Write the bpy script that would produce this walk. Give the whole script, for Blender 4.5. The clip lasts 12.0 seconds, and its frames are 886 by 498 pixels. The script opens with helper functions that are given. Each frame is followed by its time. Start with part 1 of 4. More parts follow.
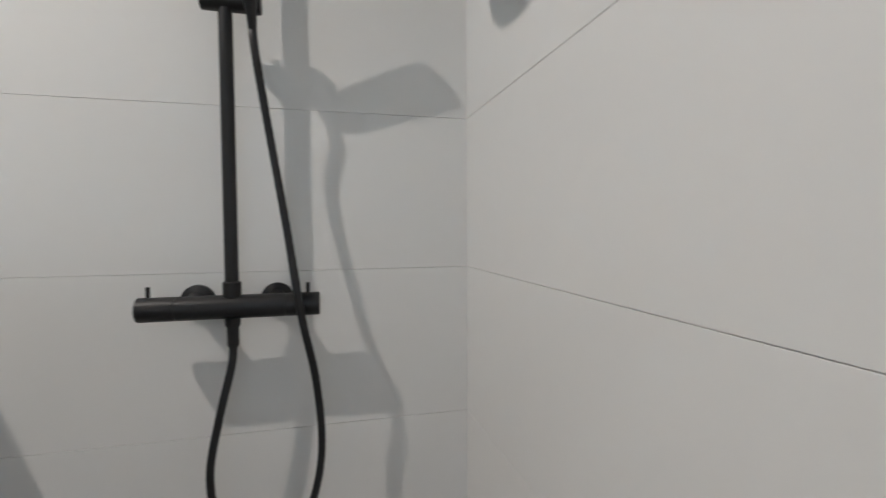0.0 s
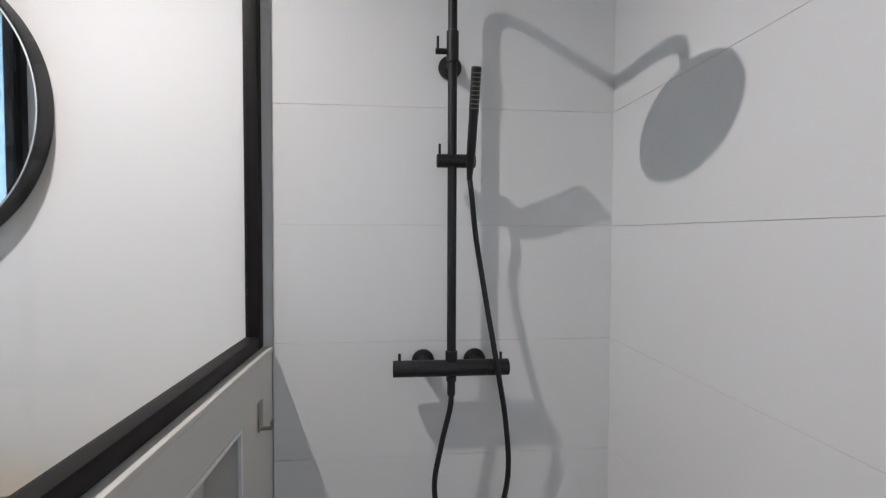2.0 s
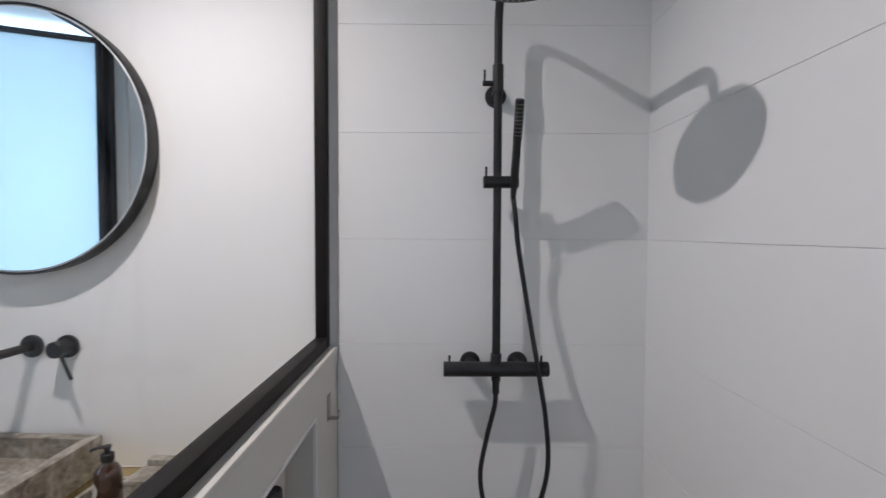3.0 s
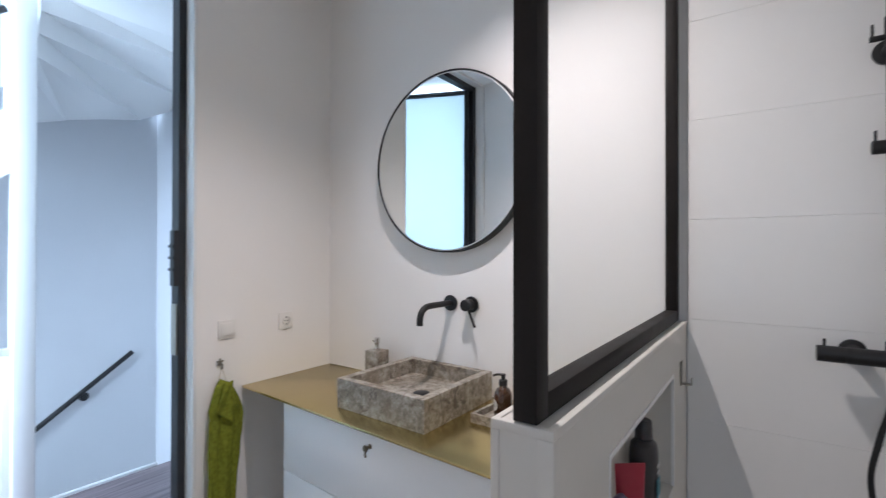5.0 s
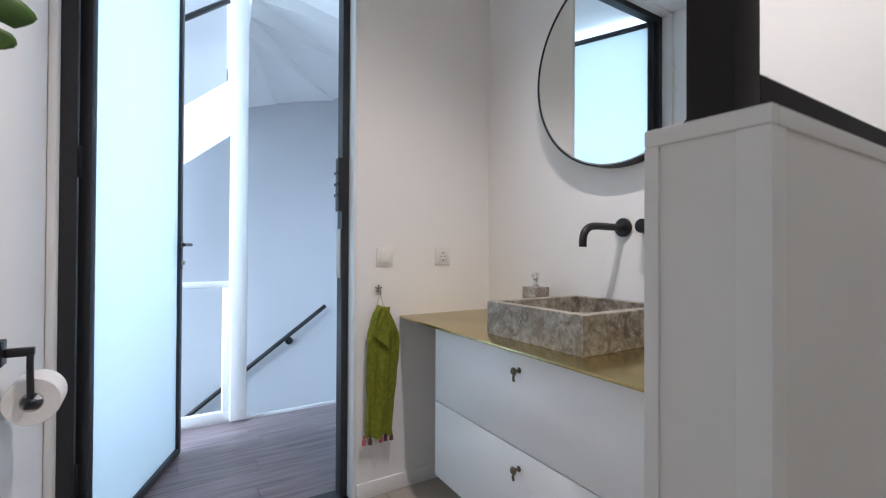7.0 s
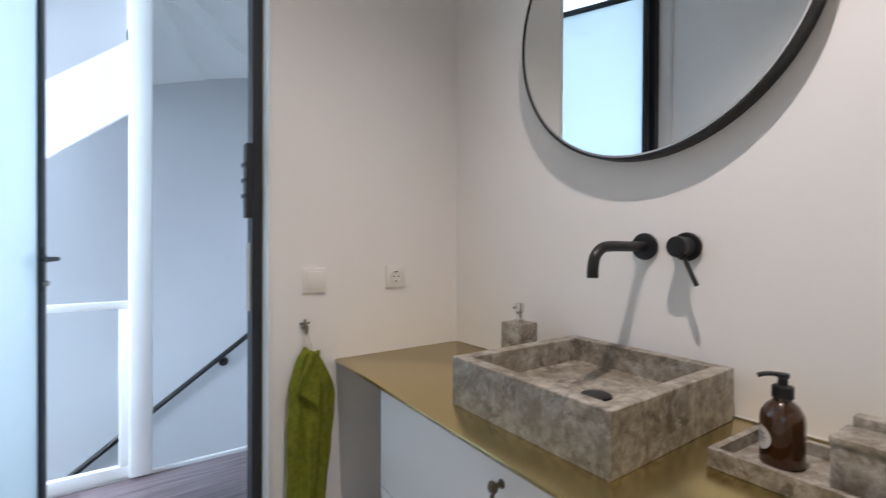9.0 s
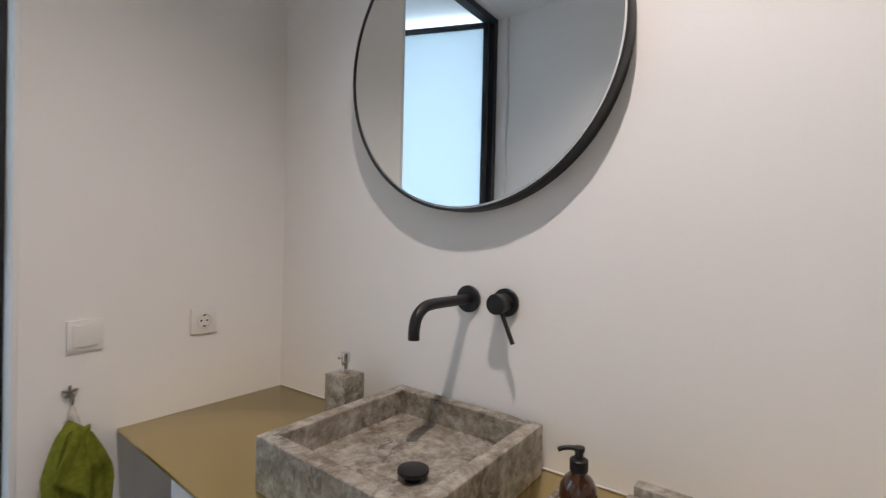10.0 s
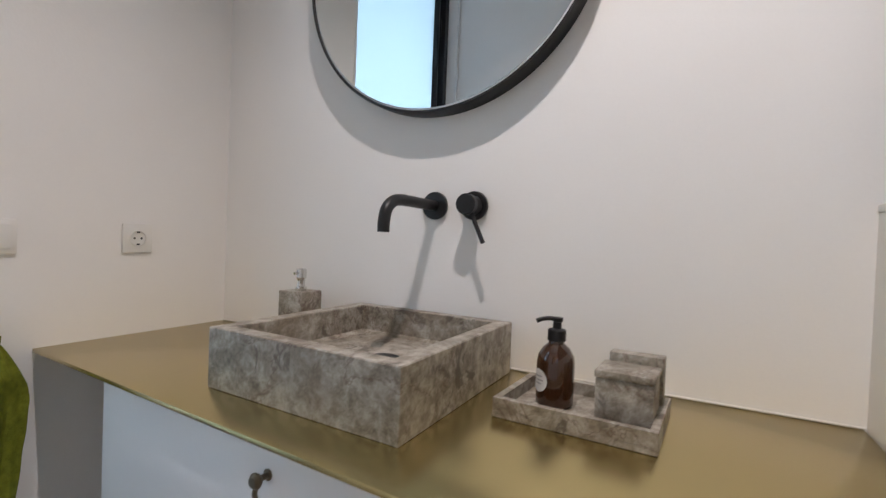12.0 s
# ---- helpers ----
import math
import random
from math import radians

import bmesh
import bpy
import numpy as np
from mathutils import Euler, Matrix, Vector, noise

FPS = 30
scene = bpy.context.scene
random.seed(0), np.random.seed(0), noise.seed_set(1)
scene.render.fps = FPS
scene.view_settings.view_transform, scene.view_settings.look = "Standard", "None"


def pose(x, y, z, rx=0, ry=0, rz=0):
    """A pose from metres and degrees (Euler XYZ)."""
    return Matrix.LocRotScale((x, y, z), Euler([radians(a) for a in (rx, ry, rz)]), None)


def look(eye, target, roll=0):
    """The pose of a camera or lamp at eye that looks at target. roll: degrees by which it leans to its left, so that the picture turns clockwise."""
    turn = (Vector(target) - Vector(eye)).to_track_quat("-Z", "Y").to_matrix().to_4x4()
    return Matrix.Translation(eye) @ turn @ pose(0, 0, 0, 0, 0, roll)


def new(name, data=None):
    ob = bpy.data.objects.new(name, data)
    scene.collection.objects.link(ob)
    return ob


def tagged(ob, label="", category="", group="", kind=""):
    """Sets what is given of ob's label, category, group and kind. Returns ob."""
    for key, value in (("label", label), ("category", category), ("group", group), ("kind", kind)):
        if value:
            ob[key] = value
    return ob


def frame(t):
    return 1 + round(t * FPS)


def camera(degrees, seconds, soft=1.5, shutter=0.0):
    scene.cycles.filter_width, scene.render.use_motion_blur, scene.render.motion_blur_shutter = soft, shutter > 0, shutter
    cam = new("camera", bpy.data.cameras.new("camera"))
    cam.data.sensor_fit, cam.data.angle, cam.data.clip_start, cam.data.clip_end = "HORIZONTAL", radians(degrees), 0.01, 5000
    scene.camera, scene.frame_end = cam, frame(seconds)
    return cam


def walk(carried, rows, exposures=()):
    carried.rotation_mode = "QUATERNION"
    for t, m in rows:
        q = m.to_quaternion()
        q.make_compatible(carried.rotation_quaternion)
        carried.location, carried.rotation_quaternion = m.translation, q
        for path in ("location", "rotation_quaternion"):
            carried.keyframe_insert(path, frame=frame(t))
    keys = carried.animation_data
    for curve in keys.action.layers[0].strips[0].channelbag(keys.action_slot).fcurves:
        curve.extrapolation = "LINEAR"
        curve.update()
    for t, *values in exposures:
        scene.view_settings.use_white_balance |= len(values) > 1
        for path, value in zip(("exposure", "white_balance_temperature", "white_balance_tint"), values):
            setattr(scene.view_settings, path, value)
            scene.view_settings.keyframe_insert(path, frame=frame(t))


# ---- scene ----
cam = camera(87.3, 12.0, soft=1.2, shutter=0.3)
PATH = [
    (0, (0.173, -1.024, 1.29), (0.663, 0.913, 1.204), -0.3),
    (0.5, (0.087, -0.991, 1.292), (0.298, 0.995, 1.185), 0.0),
    (1, (-0.019, -1.069, 1.308), (0.155, 0.92, 1.203), 0.0),
    (1.5, (-0.084, -1.169, 1.425), (0.09, 0.822, 1.342), -0.1),
    (2, (-0.142, -1.338, 1.514), (0.044, 0.652, 1.449), 0.2),
    (2.5, (-0.144, -1.423, 1.552), (0.029, 0.568, 1.484), 0.4),
    (3, (-0.171, -1.477, 1.561), (-0.159, 0.522, 1.489), 0.2),
    (3.5, (-0.235, -1.54, 1.55), (-0.583, 0.433, 1.508), -0.0),
    (3.7, (-0.270, -1.561, 1.533), (-0.741, 0.388, 1.508), 0.2),
    (5.3, (-0.266, -1.784, 1.384), (-1.591, -0.286, 1.397), -0.0),
    (5.5, (-0.276, -1.777, 1.344), (-1.715, -0.388, 1.359), -0.0),
    (6, (-0.283, -1.728, 1.253), (-1.883, -0.529, 1.272), -0.0),
    (6.5, (-0.302, -1.646, 1.177), (-1.965, -0.533, 1.194), 0.0),
    (7, (-0.357, -1.543, 1.094), (-2.035, -0.454, 1.112), 0.3),
    (7.2, (-0.377, -1.526, 1.078), (-2.056, -0.439, 1.091), 0.3),
    (8.8, (-0.762, -1.229, 1.167), (-2.427, -0.122, 1.149), 0.0),
    (9, (-0.785, -1.186, 1.196), (-2.392, 0.005, 1.179), 0.3),
    (9.5, (-0.792, -1.09, 1.267), (-2.174, 0.356, 1.238), 0.8),
    (10, (-0.798, -1.056, 1.339), (-1.966, 0.567, 1.319), 1.3),
    (10.5, (-0.797, -1.041, 1.376), (-1.817, 0.679, 1.353), 1.7),
    (11, (-0.796, -1.05, 1.312), (-1.742, 0.712, 1.29), 2.1),
    (11.5, (-0.798, -1.049, 1.21), (-1.737, 0.717, 1.178), 2.2),
    (12, (-0.877, -1.067, 1.105), (-1.812, 0.701, 1.069), 2.2),
]
EXPOSURES = [(0, 0.14, 6200, 9), (1, 0.14, 6000, 10), (3.7, 0.02, 5850, 14), (5.3, 0.18, 5950, 14), (7.2, 0.18, 6050, 14), (9, 0.0, 6300, 15), (10, -0.16, 6400, 15), (11.4, -0.12, 6350, 14), (12, -0.02, 6200, 14)]
walk(cam, [(t, look(eye, target, roll)) for t, eye, target, roll in PATH], EXPOSURES)

# ---------------- light ----------------
world = bpy.data.worlds.new("sky")
scene.world = world
world.use_nodes = True
wn = world.node_tree.nodes
sky = wn.new("ShaderNodeTexSky")
sky.sky_type = "NISHITA"
sky.sun_disc = False
sky.sun_elevation, sky.sun_rotation = radians(40), radians(200)
world.node_tree.links.new(sky.outputs[0], wn["Background"].inputs[0])
wn["Background"].inputs[1].default_value = 0.12


def lamp_area(name, m, sx, sy, watts, color, spread=180):
    d = bpy.data.lights.new(name, "AREA")
    d.shape, d.size, d.size_y, d.energy, d.color, d.spread = "RECTANGLE", sx, sy, watts, color, radians(spread)
    ob = new(name, d)
    ob.matrix_world = m
    return ob


# recessed ceiling spot, between the basin and the shower
d = bpy.data.lights.new("downlight_lamp", "SPOT")
d.energy, d.color, d.shadow_soft_size, d.spot_size, d.spot_blend = 100, (1.0, 0.88, 0.79), 0.012, radians(148), 0.9
ob = new("downlight_lamp", d)
ob.matrix_world = look((-1.07, -0.73, 2.842), (-0.58, -1.02, 0.5))
# daylight in the hall's window and skylight openings
lamp_area("hall_window_light", look((-3.4, -3.12, 1.7), (-3.3, 0, 1.3)), 1.9, 2.2, 230, (0.66, 0.84, 1.0))
lamp_area("stair_skylight_light", look((-4.24, -0.9, 5.1), (-4.24, -0.9, 0)), 0.66, 1.6, 230, (0.66, 0.84, 1.0))
# weak blue fill, added in an unseen window opening
lamp_area("bath_fill_light", look((-0.1, -3.02, 1.75), (-0.6, 0, 1.3)), 0.9, 1.2, 2.4, (0.66, 0.83, 1.0))


# ---------------- materials ----------------
def mat(name, color, rough=0.5, metal=0.0, var=0.04, scale=6.0, bump=0.0, bscale=60.0, rvar=0.08, spec=0.5, coat=0.0):
    """Paint, plastic or metal: two scales of colour variation, uneven gloss and a fine relief."""
    m = bpy.data.materials.new(name)
    m.use_nodes = True
    n, l = m.node_tree.nodes, m.node_tree.links
    b = n["Principled BSDF"]
    tc = n.new("ShaderNodeTexCoord")
    n1, n2 = n.new("ShaderNodeTexNoise"), n.new("ShaderNodeTexNoise")
    n1.inputs["Scale"].default_value, n1.inputs["Detail"].default_value = scale, 5
    n2.inputs["Scale"].default_value, n2.inputs["Detail"].default_value = bscale, 6
    l.new(tc.outputs["Object"], n1.inputs["Vector"])
    l.new(tc.outputs["Object"], n2.inputs["Vector"])
    mixf = n.new("ShaderNodeMath")
    mixf.operation = "MULTIPLY_ADD"
    mixf.inputs[1].default_value = 0.35
    l.new(n2.outputs["Fac"], mixf.inputs[0])
    sc = n.new("ShaderNodeMath")
    sc.operation = "MULTIPLY"
    sc.inputs[1].default_value = 0.65
    l.new(n1.outputs["Fac"], sc.inputs[0])
    l.new(sc.outputs[0], mixf.inputs[2])
    r = n.new("ShaderNodeValToRGB")
    r.color_ramp.elements[0].position, r.color_ramp.elements[1].position = 0.3, 0.7
    r.color_ramp.elements[0].color = (*[max(0, c * (1 - var)) for c in color], 1)
    r.color_ramp.elements[1].color = (*[min(1, c * (1 + var)) for c in color], 1)
    l.new(mixf.outputs[0], r.inputs[0])
    l.new(r.outputs[0], b.inputs["Base Color"])
    rr = n.new("ShaderNodeMapRange")
    rr.inputs["To Min"].default_value, rr.inputs["To Max"].default_value = max(0.02, rough - rvar), min(1, rough + rvar)
    l.new(n1.outputs["Fac"], rr.inputs["Value"])
    l.new(rr.outputs[0], b.inputs["Roughness"])
    b.inputs["Metallic"].default_value = metal
    b.inputs["Specular IOR Level"].default_value = spec
    b.inputs["Coat Weight"].default_value = coat
    if bump:
        bp = n.new("ShaderNodeBump")
        bp.inputs["Strength"].default_value, bp.inputs["Distance"].default_value = bump, 0.002
        l.new(n2.outputs["Fac"], bp.inputs["Height"])
        l.new(bp.outputs[0], b.inputs["Normal"])
    return m


def glass_mat(name, rough, tint, ior=1.45, trans=1.0):
    m = bpy.data.materials.new(name)
    m.use_nodes = True
    b = m.node_tree.nodes["Principled BSDF"]
    b.inputs["Base Color"].default_value = (*tint, 1)
    b.inputs["Roughness"].default_value = rough
    b.inputs["IOR"].default_value = ior
    b.inputs["Transmission Weight"].default_value = trans
    return m


def stone_mat():
    """Grey-brown marble: cloudy body, darker blotches and rusty veins."""
    m = bpy.data.materials.new("marble")
    m.use_nodes = True
    n, l = m.node_tree.nodes, m.node_tree.links
    b = n["Principled BSDF"]
    tc = n.new("ShaderNodeTexCoord")

    def noise_node(scale, detail, dist, rough=0.6):
        a = n.new("ShaderNodeTexNoise")
        a.inputs["Scale"].default_value, a.inputs["Detail"].default_value = scale, detail
        a.inputs["Distortion"].default_value, a.inputs["Roughness"].default_value = dist, rough
        l.new(tc.outputs["Object"], a.inputs["Vector"])
        return a

    def ramp(src, stops):
        r = n.new("ShaderNodeValToRGB")
        e = r.color_ramp.elements
        while len(e) < len(stops):
            e.new(0.5)
        for k, (p, c) in zip(e, stops):
            k.position, k.color = p, (*c, 1)
        l.new(src.outputs["Fac"], r.inputs[0])
        return r

    def mix(fac, a, c):
        x = n.new("ShaderNodeMix")
        x.data_type = "RGBA"
        l.new(fac.outputs[0], x.inputs["Factor"])
        l.new(a, x.inputs["A"])
        x.inputs["B"].default_value = (*c, 1)
        return x.outputs["Result"]

    body = ramp(noise_node(30, 9, 0.25, 0.74), [(0.32, (0.10, 0.085, 0.063)), (0.48, (0.28, 0.25, 0.20)), (0.64, (0.50, 0.465, 0.41))])
    dark = ramp(noise_node(11, 7, 1.0, 0.65), [(0.575, (0, 0, 0)), (0.625, (0.85, 0.85, 0.85))])
    pale = ramp(noise_node(18, 6, 0.8, 0.65), [(0.57, (0, 0, 0)), (0.72, (0.7, 0.7, 0.7))])
    vein = ramp(noise_node(3.2, 6, 0.7), [(0.492, (0, 0, 0)), (0.5, (0.6, 0.6, 0.6)), (0.508, (0, 0, 0))])
    c = mix(dark, body.outputs[0], (0.105, 0.085, 0.07))
    c = mix(pale, c, (0.50, 0.47, 0.43))
    c = mix(ramp(noise_node(5, 4, 0.4), [(0.52, (0, 0, 0)), (0.66, (0.45, 0.45, 0.45))]), c, (0.22, 0.17, 0.12))
    c = mix(vein, c, (0.11, 0.06, 0.04))
    l.new(c, b.inputs["Base Color"])
    b.inputs["Roughness"].default_value = 0.42
    bp = n.new("ShaderNodeBump")
    bp.inputs["Strength"].default_value, bp.inputs["Distance"].default_value = 0.35, 0.001
    fine = noise_node(160, 5, 0.3)
    l.new(fine.outputs["Fac"], bp.inputs["Height"])
    l.new(bp.outputs[0], b.inputs["Normal"])
    return m


def wood_mat(name, c0, c1, rough=0.4, along="X"):
    m = bpy.data.materials.new(name)
    m.use_nodes = True
    n, l = m.node_tree.nodes, m.node_tree.links
    b = n["Principled BSDF"]
    tc, mp, nz = n.new("ShaderNodeTexCoord"), n.new("ShaderNodeMapping"), n.new("ShaderNodeTexNoise")
    info = n.new("ShaderNodeObjectInfo")
    mp.inputs["Scale"].default_value = (2.5, 38, 38) if along == "X" else (38, 2.5, 38)
    add = n.new("ShaderNodeVectorMath")
    add.operation = "ADD"
    mul = n.new("ShaderNodeVectorMath")
    mul.operation = "SCALE"
    mul.inputs[0].default_value = (7, 5, 3)
    l.new(info.outputs["Random"], mul.inputs["Scale"])
    l.new(tc.outputs["Object"], add.inputs[0])
    l.new(mul.outputs[0], add.inputs[1])
    l.new(add.outputs[0], mp.inputs["Vector"])
    l.new(mp.outputs[0], nz.inputs["Vector"])
    nz.inputs["Scale"].default_value, nz.inputs["Detail"].default_value, nz.inputs["Distortion"].default_value = 1.0, 7, 0.6
    r = n.new("ShaderNodeValToRGB")
    r.color_ramp.elements[0].position, r.color_ramp.elements[0].color = 0.3, (*c0, 1)
    r.color_ramp.elements[1].position, r.color_ramp.elements[1].color = 0.72, (*c1, 1)
    l.new(nz.outputs["Fac"], r.inputs[0])
    l.new(r.outputs[0], b.inputs["Base Color"])
    b.inputs["Roughness"].default_value = rough
    bp = n.new("ShaderNodeBump")
    bp.inputs["Strength"].default_value, bp.inputs["Distance"].default_value = 0.25, 0.001
    l.new(nz.outputs["Fac"], bp.inputs["Height"])
    l.new(bp.outputs[0], b.inputs["Normal"])
    return m


PAINT = mat("white wall paint", (0.86, 0.85, 0.835), 0.75, var=0.015, scale=2.5, bump=0.12, bscale=140, spec=0.25)
CEIL = mat("white ceiling paint", (0.88, 0.88, 0.87), 0.85, var=0.012, scale=2, bump=0.1, bscale=120, spec=0.2)
TILE = mat("white satin tile", (0.76, 0.755, 0.74), 0.38, var=0.012, scale=3, bump=0.03, bscale=30, rvar=0.05)
GROUT = mat("light grout", (0.68, 0.67, 0.65), 0.9, var=0.06, scale=20)
HALFW = mat("white microcement", (0.64, 0.62, 0.575), 0.5, var=0.02, scale=6, bump=0.1, bscale=50)
TRIM = mat("white satin trim", (0.82, 0.82, 0.81), 0.4, var=0.01)
BLACK = mat("black matt metal", (0.012, 0.012, 0.013), 0.42, var=0.25, scale=20, bump=0.05, bscale=300, spec=0.4)
FRAME = mat("dark bronze aluminium", (0.014, 0.012, 0.011), 0.55, var=0.2, scale=12, bump=0.05, bscale=250, spec=0.18)
STEEL = mat("black steel door frame", (0.016, 0.018, 0.022), 0.5, var=0.15, scale=10, bump=0.05, bscale=200)
CHROME = mat("polished chrome", (0.75, 0.74, 0.72), 0.12, 1.0, var=0.05, scale=30)
NICKEL = mat("brushed steel", (0.36, 0.34, 0.29), 0.32, 1.0, var=0.08, scale=60)
OLDBRASS = mat("aged bronze knob", (0.16, 0.13, 0.09), 0.35, 0.9, var=0.3, scale=90)
BRASS = mat("brushed brass sheet", (0.57, 0.46, 0.215), 0.25, 1.0, var=0.05, scale=6, bscale=180, rvar=0.02)
LACQ = mat("white lacquer front", (0.86, 0.87, 0.88), 0.38, var=0.01, scale=4)
GAP = mat("dark gap", (0.05, 0.05, 0.05), 0.8)
STONE = stone_mat()
GREEN = mat("moss green terry", (0.19, 0.21, 0.025), 0.95, var=0.35, scale=60, bump=1.0, bscale=420, spec=0.1)
TASSELS = [mat("tassel " + k, c, 0.9, var=0.2, scale=80, bump=0.6, bscale=300) for k, c in
           (("pink", (0.55, 0.10, 0.12)), ("brown", (0.10, 0.05, 0.04)), ("white", (0.7, 0.66, 0.6)), ("plum", (0.16, 0.04, 0.06)))]
PLASTIC = mat("white plastic", (0.80, 0.79, 0.76), 0.35, var=0.01)
PAPER = mat("white tissue paper", (0.82, 0.81, 0.79), 0.95, var=0.03, scale=40, bump=0.5, bscale=200)
CARD = mat("grey card core", (0.42, 0.40, 0.37), 0.9, var=0.08, scale=30)
RED = mat("dark red plastic tube", (0.34, 0.018, 0.04), 0.4, var=0.08, scale=15)
DARKBOTTLE = mat("charcoal plastic bottle", (0.035, 0.033, 0.035), 0.35, var=0.1)
PURPLE = mat("grey violet bottle", (0.16, 0.12, 0.20), 0.4, var=0.1)
TEAL = mat("teal label", (0.09, 0.28, 0.34), 0.5, var=0.15, scale=30)
LABEL = mat("pale paper label", (0.72, 0.70, 0.66), 0.7, var=0.03)
INK = mat("grey print", (0.25, 0.24, 0.23), 0.7)
AMBER = mat("amber bottle glass", (0.045, 0.015, 0.004), 0.08, var=0.2, scale=12, spec=0.6, coat=0.6)
LEAF = mat("monstera leaf", (0.045, 0.105, 0.014), 0.38, var=0.35, scale=14, bump=0.2, bscale=60)
POT = mat("white ceramic pot", (0.75, 0.73, 0.70), 0.25, var=0.03)
SOIL = mat("potting soil", (0.04, 0.028, 0.02), 0.95, var=0.4, scale=60, bump=1.0, bscale=90)
WOOD = wood_mat("oak shelf", (0.22, 0.135, 0.07), (0.42, 0.29, 0.17), 0.5)
FLOORWOOD = wood_mat("dark laminate plank", (0.115, 0.085, 0.095), (0.25, 0.195, 0.205), 0.30, along="Y")
FLOORTILE = mat("beige floor tile", (0.40, 0.365, 0.32), 0.5, var=0.08, scale=8, bump=0.1)
TANWALL = mat("sand wall paint", (0.66, 0.55, 0.40), 0.8, var=0.03, scale=3, bump=0.1, bscale=120)
# Shade on the hall walls is put into this grey.
SHADEWALL = mat("pale grey shaded wall", (0.55, 0.56, 0.58), 0.8, var=0.02, scale=3, bump=0.1, bscale=120)
# Darker than the other hall walls: shade is put into this colour.
STAIRSHADE = mat("mid grey stair shade", (0.34, 0.345, 0.355), 0.85, var=0.02, scale=3, bump=0.1, bscale=120)
CLEAR = glass_mat("clear glass", 0.0, (0.985, 0.99, 0.99), 1.18)
SCREENGLASS = bpy.data.materials.new("grey tinted screen glass")
SCREENGLASS.use_nodes = True
_n, _l = SCREENGLASS.node_tree.nodes, SCREENGLASS.node_tree.links
_t, _g, _m = _n.new("ShaderNodeBsdfTransparent"), _n.new("ShaderNodeBsdfGlossy"), _n.new("ShaderNodeMixShader")
_t.inputs["Color"].default_value = (0.95, 0.955, 0.95, 1)
_g.inputs["Roughness"].default_value = 0.0
_m.inputs[0].default_value = 0.025
_l.new(_t.outputs[0], _m.inputs[1])
_l.new(_g.outputs[0], _m.inputs[2])
_l.new(_m.outputs[0], _n["Material Output"].inputs[0])
FROST = bpy.data.materials.new("frosted glass")
FROST.use_nodes = True
_n, _l = FROST.node_tree.nodes, FROST.node_tree.links
_t, _g, _m = _n.new("ShaderNodeBsdfTranslucent"), _n.new("ShaderNodeBsdfGlossy"), _n.new("ShaderNodeMixShader")
_f = _n.new("ShaderNodeTexNoise")
_f.inputs["Scale"].default_value = 3
_t.inputs["Color"].default_value = (0.44, 0.475, 0.485, 1)
_g.inputs["Roughness"].default_value = 0.25
_m.inputs[0].default_value = 0.10
_l.new(_t.outputs[0], _m.inputs[1])
_l.new(_g.outputs[0], _m.inputs[2])
_l.new(_m.outputs[0], _n["Material Output"].inputs[0])
MIRROR = bpy.data.materials.new("silver mirror")
MIRROR.use_nodes = True
_b = MIRROR.node_tree.nodes["Principled BSDF"]
_b.inputs["Base Color"].default_value, _b.inputs["Metallic"].default_value, _b.inputs["Roughness"].default_value = (0.90, 0.93, 0.93, 1), 1, 0.01
SPOTGLOW = bpy.data.materials.new("lit lamp face")
SPOTGLOW.use_nodes = True
_b = SPOTGLOW.node_tree.nodes["Principled BSDF"]
_b.inputs["Emission Color"].default_value, _b.inputs["Emission Strength"].default_value = (1, 0.92, 0.82, 1), 6


# ---------------- mesh tools ----------------
def obj(name, bm, material, parent=None, smooth=False):
    me = bpy.data.meshes.new(name)
    bmesh.ops.recalc_face_normals(bm, faces=bm.faces)
    bm.to_mesh(me)
    bm.free()
    me.materials.append(material)
    if smooth:
        for p in me.polygons:
            p.use_smooth = True
        me.set_sharp_from_angle(angle=radians(35))
    ob = new(name, me)
    if parent is not None:
        ob.parent = parent
        ob.matrix_parent_inverse = parent.matrix_basis.inverted()
    return ob


def add_box(bm, lo, hi, bevel=0.0, seg=2):
    r = bmesh.ops.create_cube(bm, size=1)
    lo, hi = Vector(lo), Vector(hi)
    for v in r["verts"]:
        v.co = Vector([lo[i] + (v.co[i] + 0.5) * (hi[i] - lo[i]) for i in range(3)])
    if bevel:
        bmesh.ops.bevel(bm, geom=list({e for v in r["verts"] for e in v.link_edges}), offset=bevel, segments=seg, affect="EDGES", profile=0.5)


def box(name, lo, hi, material, parent=None, bevel=0.0, seg=2):
    bm = bmesh.new()
    add_box(bm, lo, hi, bevel, seg)
    return obj(name, bm, material, parent, smooth=bevel > 0)


def boxes(name, list_of, material, parent=None, bevel=0.0):
    bm = bmesh.new()
    for lo, hi in list_of:
        add_box(bm, lo, hi, bevel)
    return obj(name, bm, material, parent, smooth=bevel > 0)


